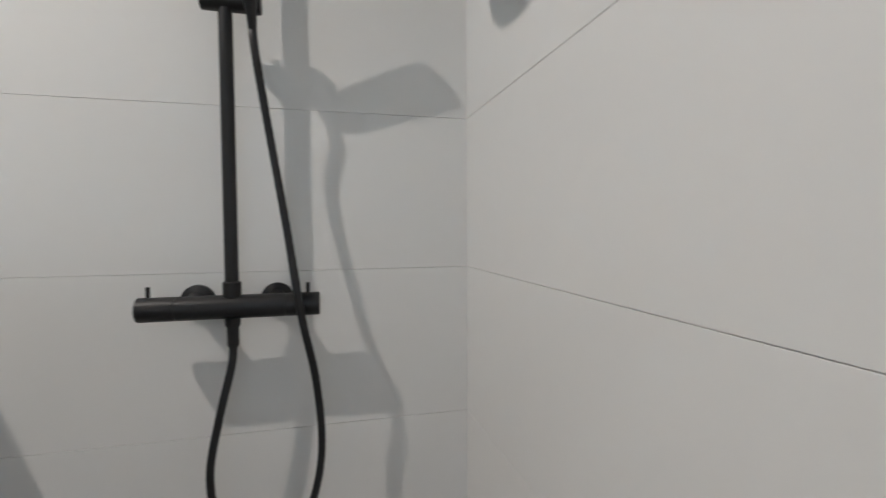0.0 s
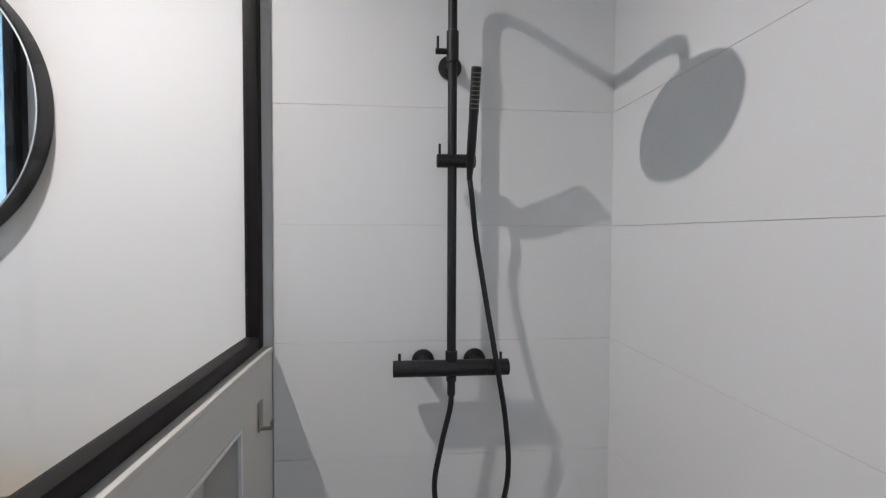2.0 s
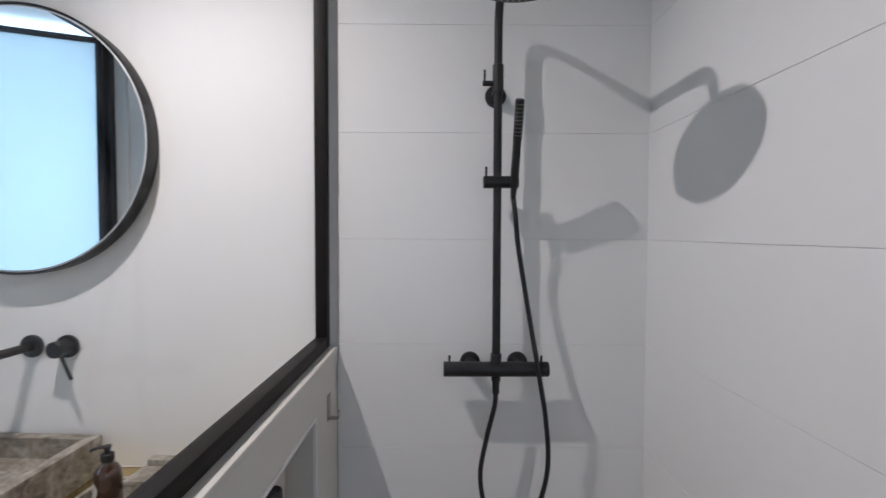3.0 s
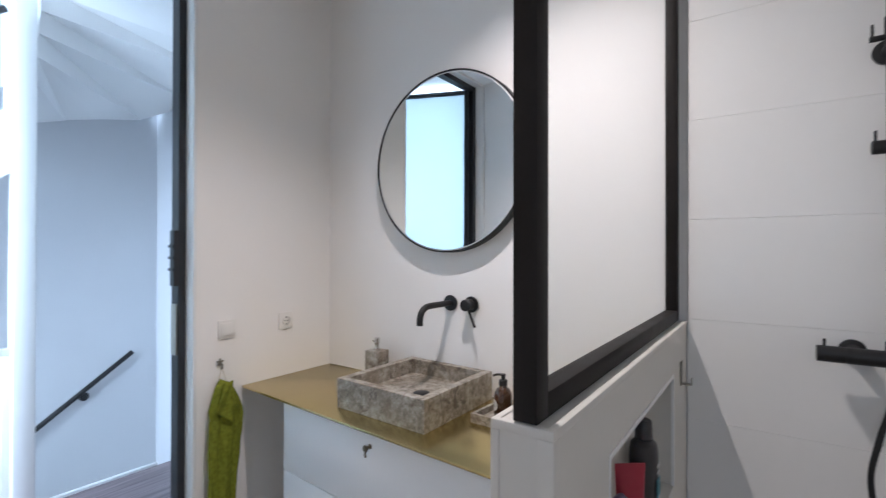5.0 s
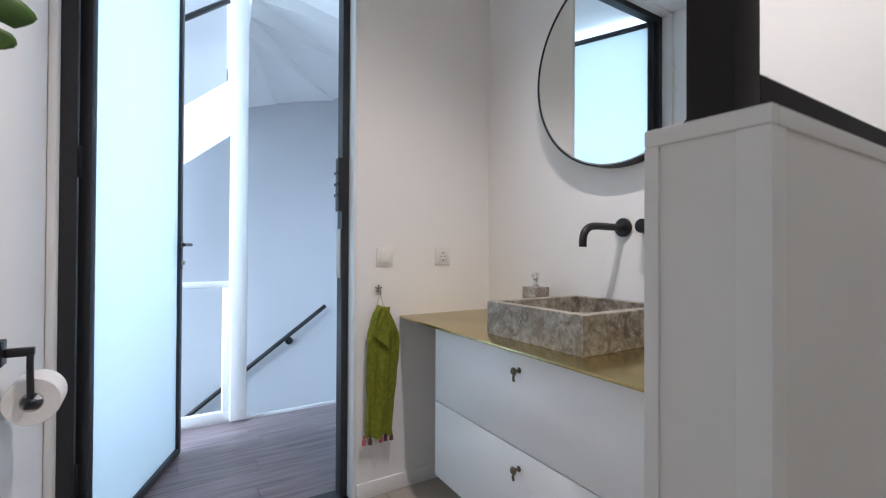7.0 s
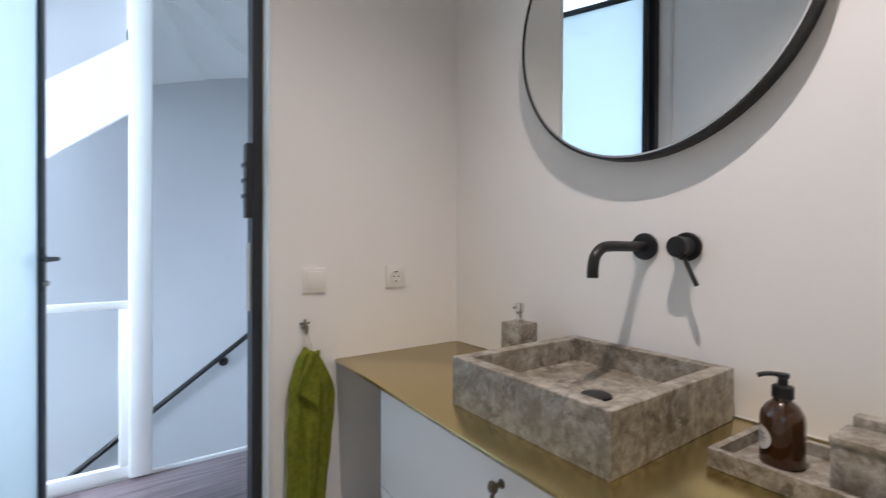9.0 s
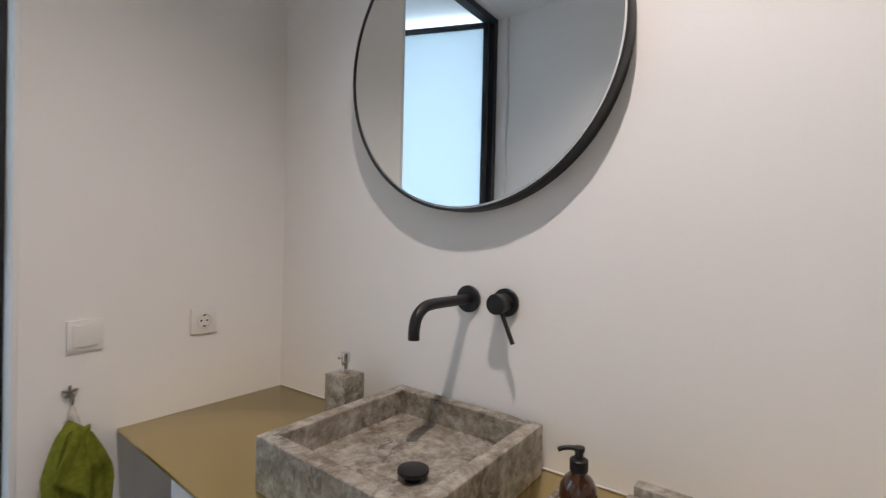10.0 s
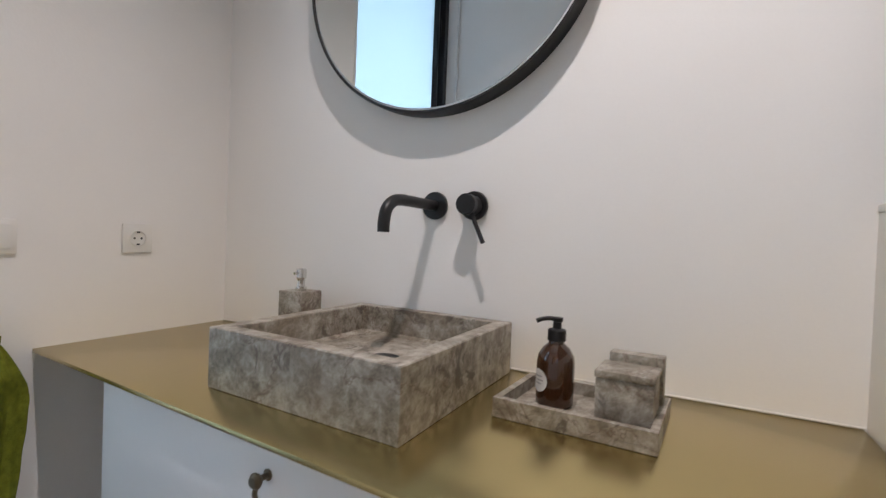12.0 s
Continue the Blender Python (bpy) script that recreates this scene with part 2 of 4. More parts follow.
def lathe(bm, profile, origin, axis=(0, 0, 1), seg=40, sx=1.0, sy=1.0):
    """Turns (radius, height) pairs round an axis through origin."""
    q = Vector((0, 0, 1)).rotation_difference(Vector(axis).normalized())
    rings = []
    for r, h in profile:
        if r < 1e-6:
            rings.append([bm.verts.new(Vector(origin) + q @ Vector((0, 0, h)))])
        else:
            rings.append([bm.verts.new(Vector(origin) + q @ Vector((r * sx * math.cos(2 * math.pi * k / seg), r * sy * math.sin(2 * math.pi * k / seg), h))) for k in range(seg)])
    for a, b in zip(rings, rings[1:]):
        for k in range(seg):
            j = (k + 1) % seg
            if len(a) == 1 and len(b) == 1:
                continue
            if len(a) == 1:
                bm.faces.new((a[0], b[j], b[k]))
            elif len(b) == 1:
                bm.faces.new((a[k], a[j], b[0]))
            else:
                bm.faces.new((a[k], a[j], b[j], b[k]))


def turned(name, profile, origin, material, parent=None, axis=(0, 0, 1), seg=40, sx=1.0, sy=1.0):
    bm = bmesh.new()
    lathe(bm, profile, origin, axis, seg, sx, sy)
    return obj(name, bm, material, parent, smooth=True)


def rod_profile(r, length, edge=0.002):
    return [(0, 0), (r - edge, 0), (r, edge), (r, length - edge), (r - edge, length), (0, length)]


def catmull(pts, steps=10):
    pts = [Vector(p) for p in pts]
    out = []
    for i in range(len(pts) - 1):
        p0, p1, p2, p3 = pts[max(i - 1, 0)], pts[i], pts[i + 1], pts[min(i + 2, len(pts) - 1)]
        for k in range(steps):
            t = k / steps
            out.append(0.5 * ((2 * p1) + (p2 - p0) * t + (2 * p0 - 5 * p1 + 4 * p2 - p3) * t * t + (3 * p1 - p0 - 3 * p2 + p3) * t ** 3))
    return out + [pts[-1]]


def add_tube(bm, pts, r, seg=14, ribs=0.0):
    pts = [Vector(p) for p in pts]
    rings, up = [], None
    for i, p in enumerate(pts):
        t = (pts[min(i + 1, len(pts) - 1)] - pts[max(i - 1, 0)]).normalized()
        if up is None:
            up = t.orthogonal().normalized()
        up = (up - t * up.dot(t)).normalized()
        side = t.cross(up)
        rad = r * (1 - ribs * (i % 2))
        rings.append([bm.verts.new(p + rad * (up * math.cos(2 * math.pi * k / seg) + side * math.sin(2 * math.pi * k / seg))) for k in range(seg)])
    for a, b in zip(rings, rings[1:]):
        for k in range(seg):
            bm.faces.new((a[k], a[(k + 1) % seg], b[(k + 1) % seg], b[k]))
    bm.faces.new(rings[0])
    bm.faces.new(rings[-1])


def tube(name, pts, r, material, parent=None, seg=14, ribs=0.0):
    bm = bmesh.new()
    add_tube(bm, pts, r, seg, ribs)
    return obj(name, bm, material, parent, smooth=True)


def empty(name, x, y, z):
    e = new(name)
    e.empty_display_size = 0.05
    e.matrix_basis = Matrix.Translation((x, y, z))
    return e


def setting(ob, label="", category=""):
    return tagged(ob, label, category, kind="structure")


# ---------------- the rooms ----------------
WX, EX, SY, H = -2.29, 0.491, -1.80, 2.87
DOOR_N, DOOR_S, DOOR_H = -0.757, -1.776, 2.85
# wall with basin and shower
setting(box("wall_north", (-2.41, 0.006, 0), (0.61, 0.16, H), PAINT), "white painted plaster wall behind basin and shower", "wall")
setting(box("plaster_skin", (WX, 0.0, 0), (-0.560, 0.006, H), PAINT), "smooth white plaster behind the basin", "wall")
setting(box("wall_east", (EX + 0.006, -3.20, 0), (EX + 0.12, 0.006, H), PAINT), "white wall of the shower", "wall")
# wall with the door
bm = bmesh.new()
add_box(bm, (-2.41, DOOR_N, 0), (WX, 0.006, H))
add_box(bm, (-2.41, DOOR_S, DOOR_H), (WX, DOOR_N, H))
add_box(bm, (-2.41, -1.92, 0), (WX, DOOR_S, H))
setting(obj("wall_west", bm, PAINT), "white plaster wall with a tall door opening", "wall")
# toilet wall with a deep shelf niche
NX0, NX1, NZ0, NZ1 = -1.35, -0.72, 1.19, 2.25
bm = bmesh.new()
add_box(bm, (WX, SY - 0.30, 0), (NX0, SY, H))
add_box(bm, (NX0, SY - 0.30, 0), (NX1, SY, NZ0))
add_box(bm, (NX0, SY - 0.30, NZ1), (NX1, SY, H))
add_box(bm, (NX1, SY - 0.30, 0), (-0.60, SY, H))
setting(obj("wall_south", bm, PAINT), "white wall with a recessed niche beside the toilet", "wall")
setting(boxes("niche_lining", [((NX0, SY - 0.31, NZ0), (NX1, SY - 0.296, NZ1)), ((NX0, SY - 0.296, NZ0), (NX0 + 0.004, SY - 0.004, NZ1))], TANWALL), "sand coloured back of the niche", "wall")
setting(box("niche_shelf", (NX0 + 0.004, SY - 0.295, NZ0), (NX1 - 0.002, SY + 0.012, NZ0 + 0.028), WOOD, bevel=0.003), "oak shelf board lying in the niche", "shelf")
setting(box("wall_recess", (-0.72, -3.20, 0), (-0.60, SY - 0.30, H), PAINT), "plain white side wall", "wall")
bm = bmesh.new()
add_box(bm, (-0.72, -3.32, 0), (0.61, -3.20, 1.10))
add_box(bm, (-0.72, -3.32, 2.40), (0.61, -3.20, H))
add_box(bm, (-0.72, -3.32, 1.10), (-0.56, -3.20, 2.40))
add_box(bm, (0.36, -3.32, 1.10), (0.61, -3.20, 2.40))
setting(obj("wall_back", bm, PAINT), "white wall out of view with an added window", "wall")
setting(box("ceiling", (-2.41, -3.32, H), (0.61, 0.16, H + 0.12), CEIL), "smooth white ceiling", "ceiling")
setting(box("floor", (-2.29, -3.20, -0.12), (EX + 0.006, 0.006, -0.008), GROUT), "beige tiled bathroom floor", "floor")


def window_frame(name, x0, x1, y, z0, z1):
    w = setting(boxes(name, [((x0, y, z0), (x0 + 0.06, y + 0.07, z1)), ((x1 - 0.06, y, z0), (x1, y + 0.07, z1)),
                             ((x0 + 0.06, y, z0), (x1 - 0.06, y + 0.07, z0 + 0.06)), ((x0 + 0.06, y, z1 - 0.06), (x1 - 0.06, y + 0.07, z1))], TRIM), "white window frame", "window")
    p = box("pane", (x0 + 0.06, y + 0.03, z0 + 0.06), (x1 - 0.06, y + 0.036, z1 - 0.06), CLEAR, w)
    p.visible_shadow = False
    return w


# added out of view, round the bath fill lamp
window_frame("unseen_window", -0.56, 0.36, -3.30, 1.10, 2.40)

# door frame and open leaf
FX0, FX1 = -2.414, -2.352
bm = bmesh.new()
add_box(bm, (FX0, DOOR_N - 0.032, 0), (FX1, DOOR_N, DOOR_H), 0.002)
add_box(bm, (FX0, DOOR_S, 0), (FX1, DOOR_S + 0.046, DOOR_H), 0.002)
add_box(bm, (FX0, DOOR_S + 0.038, DOOR_H - 0.04), (FX1, DOOR_N - 0.032, DOOR_H), 0.002)
frm = setting(obj("door_frame", bm, STEEL), "black steel door frame", "door frame")
boxes("strike_plate", [((-2.405, DOOR_N - 0.038, 0.98), (-2.36, DOOR_N - 0.032, 1.20))], NICKEL, frm)
bm = bmesh.new()
add_box(bm, (-2.388, DOOR_N - 0.052, 1.28), (-2.349, DOOR_N - 0.032, 1.52), 0.003)
for k in range(3):
    add_box(bm, (-2.392, DOOR_N - 0.057, 1.345 + 0.05 * k), (-2.352, DOOR_N - 0.052, 1.357 + 0.05 * k))
obj("latch_box", bm, STEEL, frm)
setting(boxes("architrave", [((WX, DOOR_S - 0.022, 0), (WX + 0.010, DOOR_S - 0.001, H - 0.02)), ((WX, DOOR_N + 0.001, 0), (WX + 0.004, DOOR_N + 0.014, H - 0.02))], TRIM, bevel=0.002),
        "narrow white trim along the door frame", "trim")


def door_leaf():
    """Tall frosted glass door in a slim black frame, standing open into the hall."""
    width, height, th = 0.925, 2.812, 0.04
    hinge = (-2.392, -1.729)
    e = empty("door_1", hinge[0], hinge[1], 0)
    s = 0.034
    fr = boxes("frame", [((0, 0, 0.01), (s, th, height)), ((width - s, 0, 0.01), (width, th, height)),
                         ((s, 0, 0.01), (width - s, th, 0.01 + s)), ((s, 0, height - s), (width - s, th, height))], STEEL, bevel=0.002)
    pane = box("pane", (s, 0.016, 0.01 + s), (width - s, 0.024, height - s), FROST)
    bm = bmesh.new()
    for side, y in ((1, th), (-1, 0)):
        lathe(bm, rod_profile(0.024, 0.006), (width - 0.024, y if side > 0 else y - 0.006, 1.132), (0, 1, 0), 24)
        add_tube(bm, catmull([(width - 0.024, y, 1.132), (width - 0.024, y + side * 0.04, 1.132), (width - 0.034, y + side * 0.05, 1.132), (width - 0.14, y + side * 0.05, 1.130)], 6), 0.009, 12)
        add_box(bm, (width - 0.040, y - 0.002 if side > 0 else y - 0.005, 1.00), (width - 0.010, y + 0.005 if side > 0 else y + 0.002, 1.18), 0.002)
    hd = obj("handle", bm, BLACK, smooth=True)
    key = turned("lock", rod_profile(0.011, 0.02), (width - 0.024, th, 1.035), NICKEL, None, (0, 1, 0), 16)
    hinges = boxes("hinge", [((-0.012, -0.008, z), (0.012, 0.012, z + 0.11)) for z in (0.25, 1.35, 2.45)], STEEL, bevel=0.004)
    for p in (fr, pane, hd, key, hinges):
        p.parent = e
    e.matrix_basis = pose(hinge[0], hinge[1], 0, 0, 0, 158.7) @ Matrix.Diagonal((1, -1, 1, 1))
    return setting(e, "tall frosted glass door with black frame, standing open", "door")


door_leaf()

# shower half wall with niche, capped by a slim edge strip
HX0, HX1, HY, HZ = -0.588, -0.499, -1.19, 1.194
N0, N1, NT, NB = -0.93, -0.26, 1.072, 0.745
bm = bmesh.new()
add_box(bm, (HX0, HY, 0), (HX1 - 0.083, 0.0, HZ))
add_box(bm, (HX1 - 0.083, HY, 0), (HX1, N0, HZ))
add_box(bm, (HX1 - 0.083, N1, 0), (HX1, 0.0, HZ))
add_box(bm, (HX1 - 0.083, N0, NT), (HX1, N1, HZ))
add_box(bm, (HX1 - 0.083, N0, 0), (HX1, N1, NB))
setting(obj("half_wall", bm, HALFW), "low white shower wall with a recessed bottle niche", "half wall")
setting(boxes("edge_strip", [((HX0 - 0.002, HY - 0.003, 0), (HX0 + 0.011, HY + 0.006, HZ - 0.012)), ((HX1 - 0.020, HY - 0.003, 0), (HX1 + 0.003, HY + 0.020, HZ - 0.012)),
                             ((HX0 - 0.002, HY - 0.003, HZ - 0.012), (HX1 + 0.003, HY + 0.009, HZ + 0.002)), ((HX1 - 0.009, HY + 0.009, HZ - 0.012), (HX1 + 0.003, 0, HZ + 0.002)),
                             ((HX0 - 0.002, HY + 0.009, HZ - 0.012), (HX0 + 0.009, 0, HZ + 0.002))], HALFW, bevel=0.0015),
        "slim white corner profile on the half wall edges", "trim")
setting(boxes("niche_strip", [((HX1 - 0.006, N0, NT - 0.010), (HX1 + 0.002, N1, NT)), ((HX1 - 0.006, N0 - 0.0, NB), (HX1 + 0.002, N0 + 0.008, NT - 0.010)),
                              ((HX1 - 0.006, N1 - 0.008, NB), (HX1 + 0.002, N1, NT - 0.010))], TRIM), "white edge profile round the niche", "trim")


def glass_screen():
    x0, x1, z0, z1 = -0.558, -0.522, HZ + 0.003, 2.80
    y0, y1 = HY + 0.003, -0.004
    e = empty("shower_screen", -0.54, y1, z0)
    boxes("frame", [((x0, y0, z0), (x1, y0 + 0.040, z1)), ((x0, y1 - 0.040, z0), (x1, y1, z1)),
                    ((x0, y0 + 0.040, z0), (x1, y1 - 0.040, z0 + 0.036)), ((x0, y0 + 0.040, z1 - 0.036), (x1, y1 - 0.040, z1))], FRAME, e, bevel=0.0015)
    box("pane", (-0.543, y0 + 0.036, z0 + 0.032), (-0.537, y1 - 0.036, z1 - 0.032), SCREENGLASS, e)
    return tagged(e, "clear glass shower screen in dark metal frame on half wall", "shower screen")


glass_screen()
setting(boxes("baseboard", [((WX, DOOR_N + 0.016, 0), (WX + 0.012, -0.001, 0.07))], TRIM, bevel=0.002), "low white skirting", "baseboard")

# ---------------- hall ----------------
LX = -3.60
setting(box("hall_floor", (LX - 0.02, -3.2, -0.25), (-2.29, 0.10, -0.012), GAP), "dark laminate hall floor", "floor")
# Far and end wall carry their shade in the wall colour.
setting(box("hall_wall_far", (-4.76, -3.2, -2.6), (-4.63, 0.22, 5.2), SHADEWALL), "stairwell wall with shade put into its pale grey", "wall")
setting(box("hall_wall_north", (-4.63, 0.10, -2.6), (-2.41, 0.22, 5.2), SHADEWALL), "end wall of the hall, shade put into its pale grey", "wall")
setting(box("hall_wall_side", (-2.41, -3.2, 0), (-2.29, -2.10, H), PAINT), "white hall wall", "wall")
setting(box("hall_wall_upper", (-2.41, -3.2, H + 0.12), (-2.29, 0.1, 5.2), PAINT), "white upper stairwell wall", "wall")
bm = bmesh.new()
add_box(bm, (-4.76, -3.32, -2.6), (-2.29, -3.20, 0.35))
add_box(bm, (-4.76, -3.32, 2.75), (-2.29, -3.20, 5.2))
add_box(bm, (-4.76, -3.32, 0.35), (-4.45, -3.20, 2.75))
add_box(bm, (-2.45, -3.32, 0.35), (-2.29, -3.20, 2.75))
setting(obj("hall_wall_south", bm, PAINT), "white hall wall with a large window", "wall")
window_frame("window_2", -4.45, -2.45, -3.30, 0.35, 2.75)
setting(boxes("hall_ceiling", [((-3.55, -3.2, H), (-2.41, 0.10, H + 0.12))], CEIL), "white hall ceiling", "ceiling")
setting(boxes("stair_ceiling", [((-4.76, -3.32, 5.2), (-4.63, 0.22, 5.3)), ((-3.35, -3.32, 5.2), (-2.29, 0.22, 5.3)), ((-4.63, -3.32, 5.2), (-3.35, -1.75, 5.3)), ((-4.63, -0.05, 5.2), (-3.35, 0.22, 5.3))], CEIL),
        "white ceiling round the skylight over the stairs", "ceiling")
setting(box("stairwell_floor", (-4.63, -3.2, -2.7), (LX, 0.1, -2.6), FLOORWOOD), "dark floor below the stairs", "floor")
setting(box("landing_edge", (LX - 0.05, -3.2, -0.30), (LX - 0.02, -0.32, 0.015), TRIM, bevel=0.003), "white landing edge board", "trim")


def newel():
    e = empty("balustrade", LX - 0.02, -1.01, 0)
    box("post", (LX - 0.07, -1.062, 0.016), (LX + 0.02, -0.965, H - 0.0), TRIM, e, bevel=0.004)
    boxes("frame", [((LX - 0.045, -3.19, 0.016), (LX - 0.005, -1.063, 0.075)), ((LX - 0.045, -3.19, 0.868), (LX - 0.005, -1.063, 0.905)),
                    ((LX - 0.045, -1.105, 0.075), (LX - 0.005, -1.063, 0.868))], TRIM, e, bevel=0.003)
    box("panel", (LX - 0.030, -3.19, 0.075), (LX - 0.020, -1.105, 0.868), CLEAR, e).visible_shadow = False
    return tagged(e, "white painted newel post with framed glass balustrade", "balustrade")


newel()


def handrail(name, a, b, wall_x, knobs, label):
    e = empty(name, *a)
    tube("rail", [a, b], 0.019, BLACK, e, 16)
    for k in knobs:
        p = Vector(a).lerp(Vector(b), k)
        tube("bracket", catmull([(p.x, p.y, p.z - 0.019), (p.x, p.y + 0.01, p.z - 0.06), (wall_x + 0.004, p.y + 0.012, p.z - 0.065)], 6), 0.008, BLACK, e)
        turned("rose", rod_profile(0.034, 0.010), (wall_x + 0.001, p.y + 0.012, p.z - 0.065), BLACK, e, (1, 0, 0), 24)
    return tagged(e, label, "handrail")


handrail("stair_handrail", (-4.565, -0.11, 0.60), (-4.565, -2.6, -1.22), -4.63, (0.13, 0.5, 0.9), "thin black metal handrail on white stairwell wall")


def stringer():
    """White closed stringer of the upper flight, rising to the newel."""
    bm = bmesh.new()
    x0, x1 = LX - 0.06, LX - 0.02
    slope = 0.84
    for y0, y1 in ((-3.0, -1.063),):
        zt, zb = 2.22, 1.855
        co = [(y0, zb - slope * (y1 - y0)), (y1, zb), (y1, zt), (y0, zt - slope * (y1 - y0))]
        a = [bm.verts.new((x0, y, z)) for y, z in co]
        b = [bm.verts.new((x1, y, z)) for y, z in co]
        bm.faces.new(a)
        bm.faces.new(b)
        for k in range(4):
            bm.faces.new((a[k], a[(k + 1) % 4], b[(k + 1) % 4], b[k]))
    return bm


flight = empty("upper_stairs", LX - 0.04, -1.01, 1.8)
obj("stringer", stringer(), TRIM, flight)
tread_fan = 6
for k in range(tread_fan):
    a0, a1 = radians(196 - 20 * k), radians(196 - 20 * (k + 1))
    z = 2.17 + 0.125 * k
    bm = bmesh.new()
    c = Vector((LX - 0.03, -0.99, 0))

    def rim(a):
        dx, dy = math.cos(a), math.sin(a)
        s = min((c.x + 4.628) / -dx if dx < -1e-3 else 9, (0.098 - c.y) / dy if dy > 1e-3 else 9, (c.y + 2.0) / -dy if dy < -1e-3 else 9, (-2.43 - c.x) / dx if dx > 1e-3 else 9)
        return c + Vector((dx, dy, 0)) * s
    p = [c + Vector((math.cos(a0), math.sin(a0), 0)) * 0.05, rim(a0), rim((a0 + a1) / 2), rim(a1), c + Vector((math.cos(a1), math.sin(a1), 0)) * 0.05]
    low = [bm.verts.new((v.x, v.y, z + (0.12 if i in (3, 4) else 0.06 if i == 2 else 0))) for i, v in enumerate(p)]
    top = [bm.verts.new((v.x, v.y, z + 0.20)) for v in p]
    bm.faces.new(low)
    bm.faces.new(top)
    for i in range(5):
        bm.faces.new((low[i], low[(i + 1) % 5], top[(i + 1) % 5], top[i]))
    obj("winder_step", bm, TRIM, flight)
tagged(flight, "white winder staircase seen from below", "stairs")
# Added panel behind the stringer; its dark grey stands in for shade.
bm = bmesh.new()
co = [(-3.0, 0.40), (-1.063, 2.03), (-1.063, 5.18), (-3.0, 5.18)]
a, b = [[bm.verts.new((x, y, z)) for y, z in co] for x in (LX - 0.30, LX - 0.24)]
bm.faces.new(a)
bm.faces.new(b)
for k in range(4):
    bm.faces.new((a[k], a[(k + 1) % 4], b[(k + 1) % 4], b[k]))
setting(obj("stair_shade_panel", bm, STAIRSHADE), "added mid grey panel standing in for shaded stair wall", "wall")
setting(box("upper_wall", (-4.628, -3.19, 2.9), (LX - 0.31, -1.9, 5.19), SHADEWALL), "upper wall with shade put into its pale grey", "wall")
handrail("upper_handrail", (-3.72, -1.07, 2.77), (-3.72, -2.9, 1.40), -3.68, (), "thin black handrail of the upper flight")


# ---------------- shower ----------------
def shower_set():
    e = empty("shower_set", 0, -0.077, 1.145)
    ry = -0.077
    # thermostat bar with two end grips and pins
    turned("thermostat_bar", [(0, 0), (0.021, 0), (0.0225, 0.0015), (0.0225, 0.062), (0.0215, 0.063), (0.0215, 0.0645), (0.0225, 0.0655),
                              (0.0225, 0.2545), (0.0215, 0.2555), (0.0215, 0.257), (0.0225, 0.258), (0.0225, 0.3185), (0.021, 0.32), (0, 0.32)],
           (-0.16, ry, 1.145), BLACK, e, (1, 0, 0), 40)
    for x in (-0.142, 0.138):
        turned("lever_pin", rod_profile(0.0038, 0.022, 0.001), (x, ry, 1.165), BLACK, e, (0, 0, 1), 12)
    for x in (-0.075, 0.075):
        turned("wall_rose", [(0, 0), (0.030, 0), (0.032, 0.003), (0.032, 0.012), (0.020, 0.018), (0.016, 0.03), (0.016, 0.070), (0, 0.070)], (x, -0.003, 1.150), BLACK, e, (0, -1, -0.06), 32)
    turned("riser_socket", rod_profile(0.0165, 0.03), (0, ry, 1.163), BLACK, e)
    turned("hose_socket", [(0.014, 0), (0.014, -0.012), (0.011, -0.018), (0.011, -0.05), (0.009, -0.055), (0, -0.055)], (0, ry, 1.123), BLACK, e)
    # riser, bend and arm
    top = 2.235
    arm = [(0, ry, 1.17), (0, ry, 1.6), (0, ry, top - 0.07), (0, ry - 0.006, top - 0.035), (0, ry - 0.022, top - 0.012), (0, ry - 0.05, top), (0, ry - 0.18, top),
           (0, -0.405, top), (0, -0.452, top - 0.010), (0, -0.468, top - 0.035), (0, -0.470, top - 0.085)]
    tube("riser_pipe", [arm[0], (0, ry, 1.5), (0, ry, 1.9)] + catmull(arm[2:], 6), 0.0125, BLACK, e, 20)
    turned("pipe_joint", rod_profile(0.0165, 0.085), (0, ry, 1.975), BLACK, e)
    turned("upper_wall_rose", [(0, 0), (0.031, 0), (0.033, 0.003), (0.033, 0.012), (0.014, 0.016), (0.014, 0.075), (0, 0.075)], (0, -0.003, 1.985), BLACK, e, (0, -1, 0), 32)
    tube("bracket_lever", [(-0.012, ry, 2.005), (-0.046, ry, 2.005)], 0.008, BLACK, e)
    turned("bracket_pin", rod_profile(0.0035, 0.04, 0.001), (-0.040, ry, 2.005), BLACK, e, (0, 0, 1), 10)
    # rain head with its nozzles
    hz = top - 0.125
    turned("rain_head", [(0, 0.04), (0.016, 0.04), (0.020, 0.012), (0.118, 0.008), (0.125, 0.005), (0.125, 0.001), (0.122, 0.0), (0, 0.0)], (0, -0.470, hz), BLACK, e, (0, 0, 1), 64)
    bm = bmesh.new()
    for ring in range(1, 9):
        for k in range(ring * 6):
            a = 2 * math.pi * k / (ring * 6)
            lathe(bm, [(0.0028, 0), (0.0022, -0.003), (0, -0.003)], (0.0138 * ring * math.cos(a), -0.470 + 0.0138 * ring * math.sin(a), hz), seg=6)
    tagged(obj("nozzles", bm, CARD, e), "grey rubber nozzles", kind="stuff")
    # slider and hand shower
    turned("slider", rod_profile(0.0185, 0.105), (-0.042, ry, 1.712), BLACK, e, (1, 0, 0), 28)
    turned("slider_pin", rod_profile(0.0035, 0.03, 0.001), (-0.034, ry, 1.728), BLACK, e, (0, 0, 1), 10)
    foot, tip = Vector((0.047, -0.092, 1.690)), Vector((0.047, -0.190, 1.928))
    ax = (tip - foot)
    L = ax.length
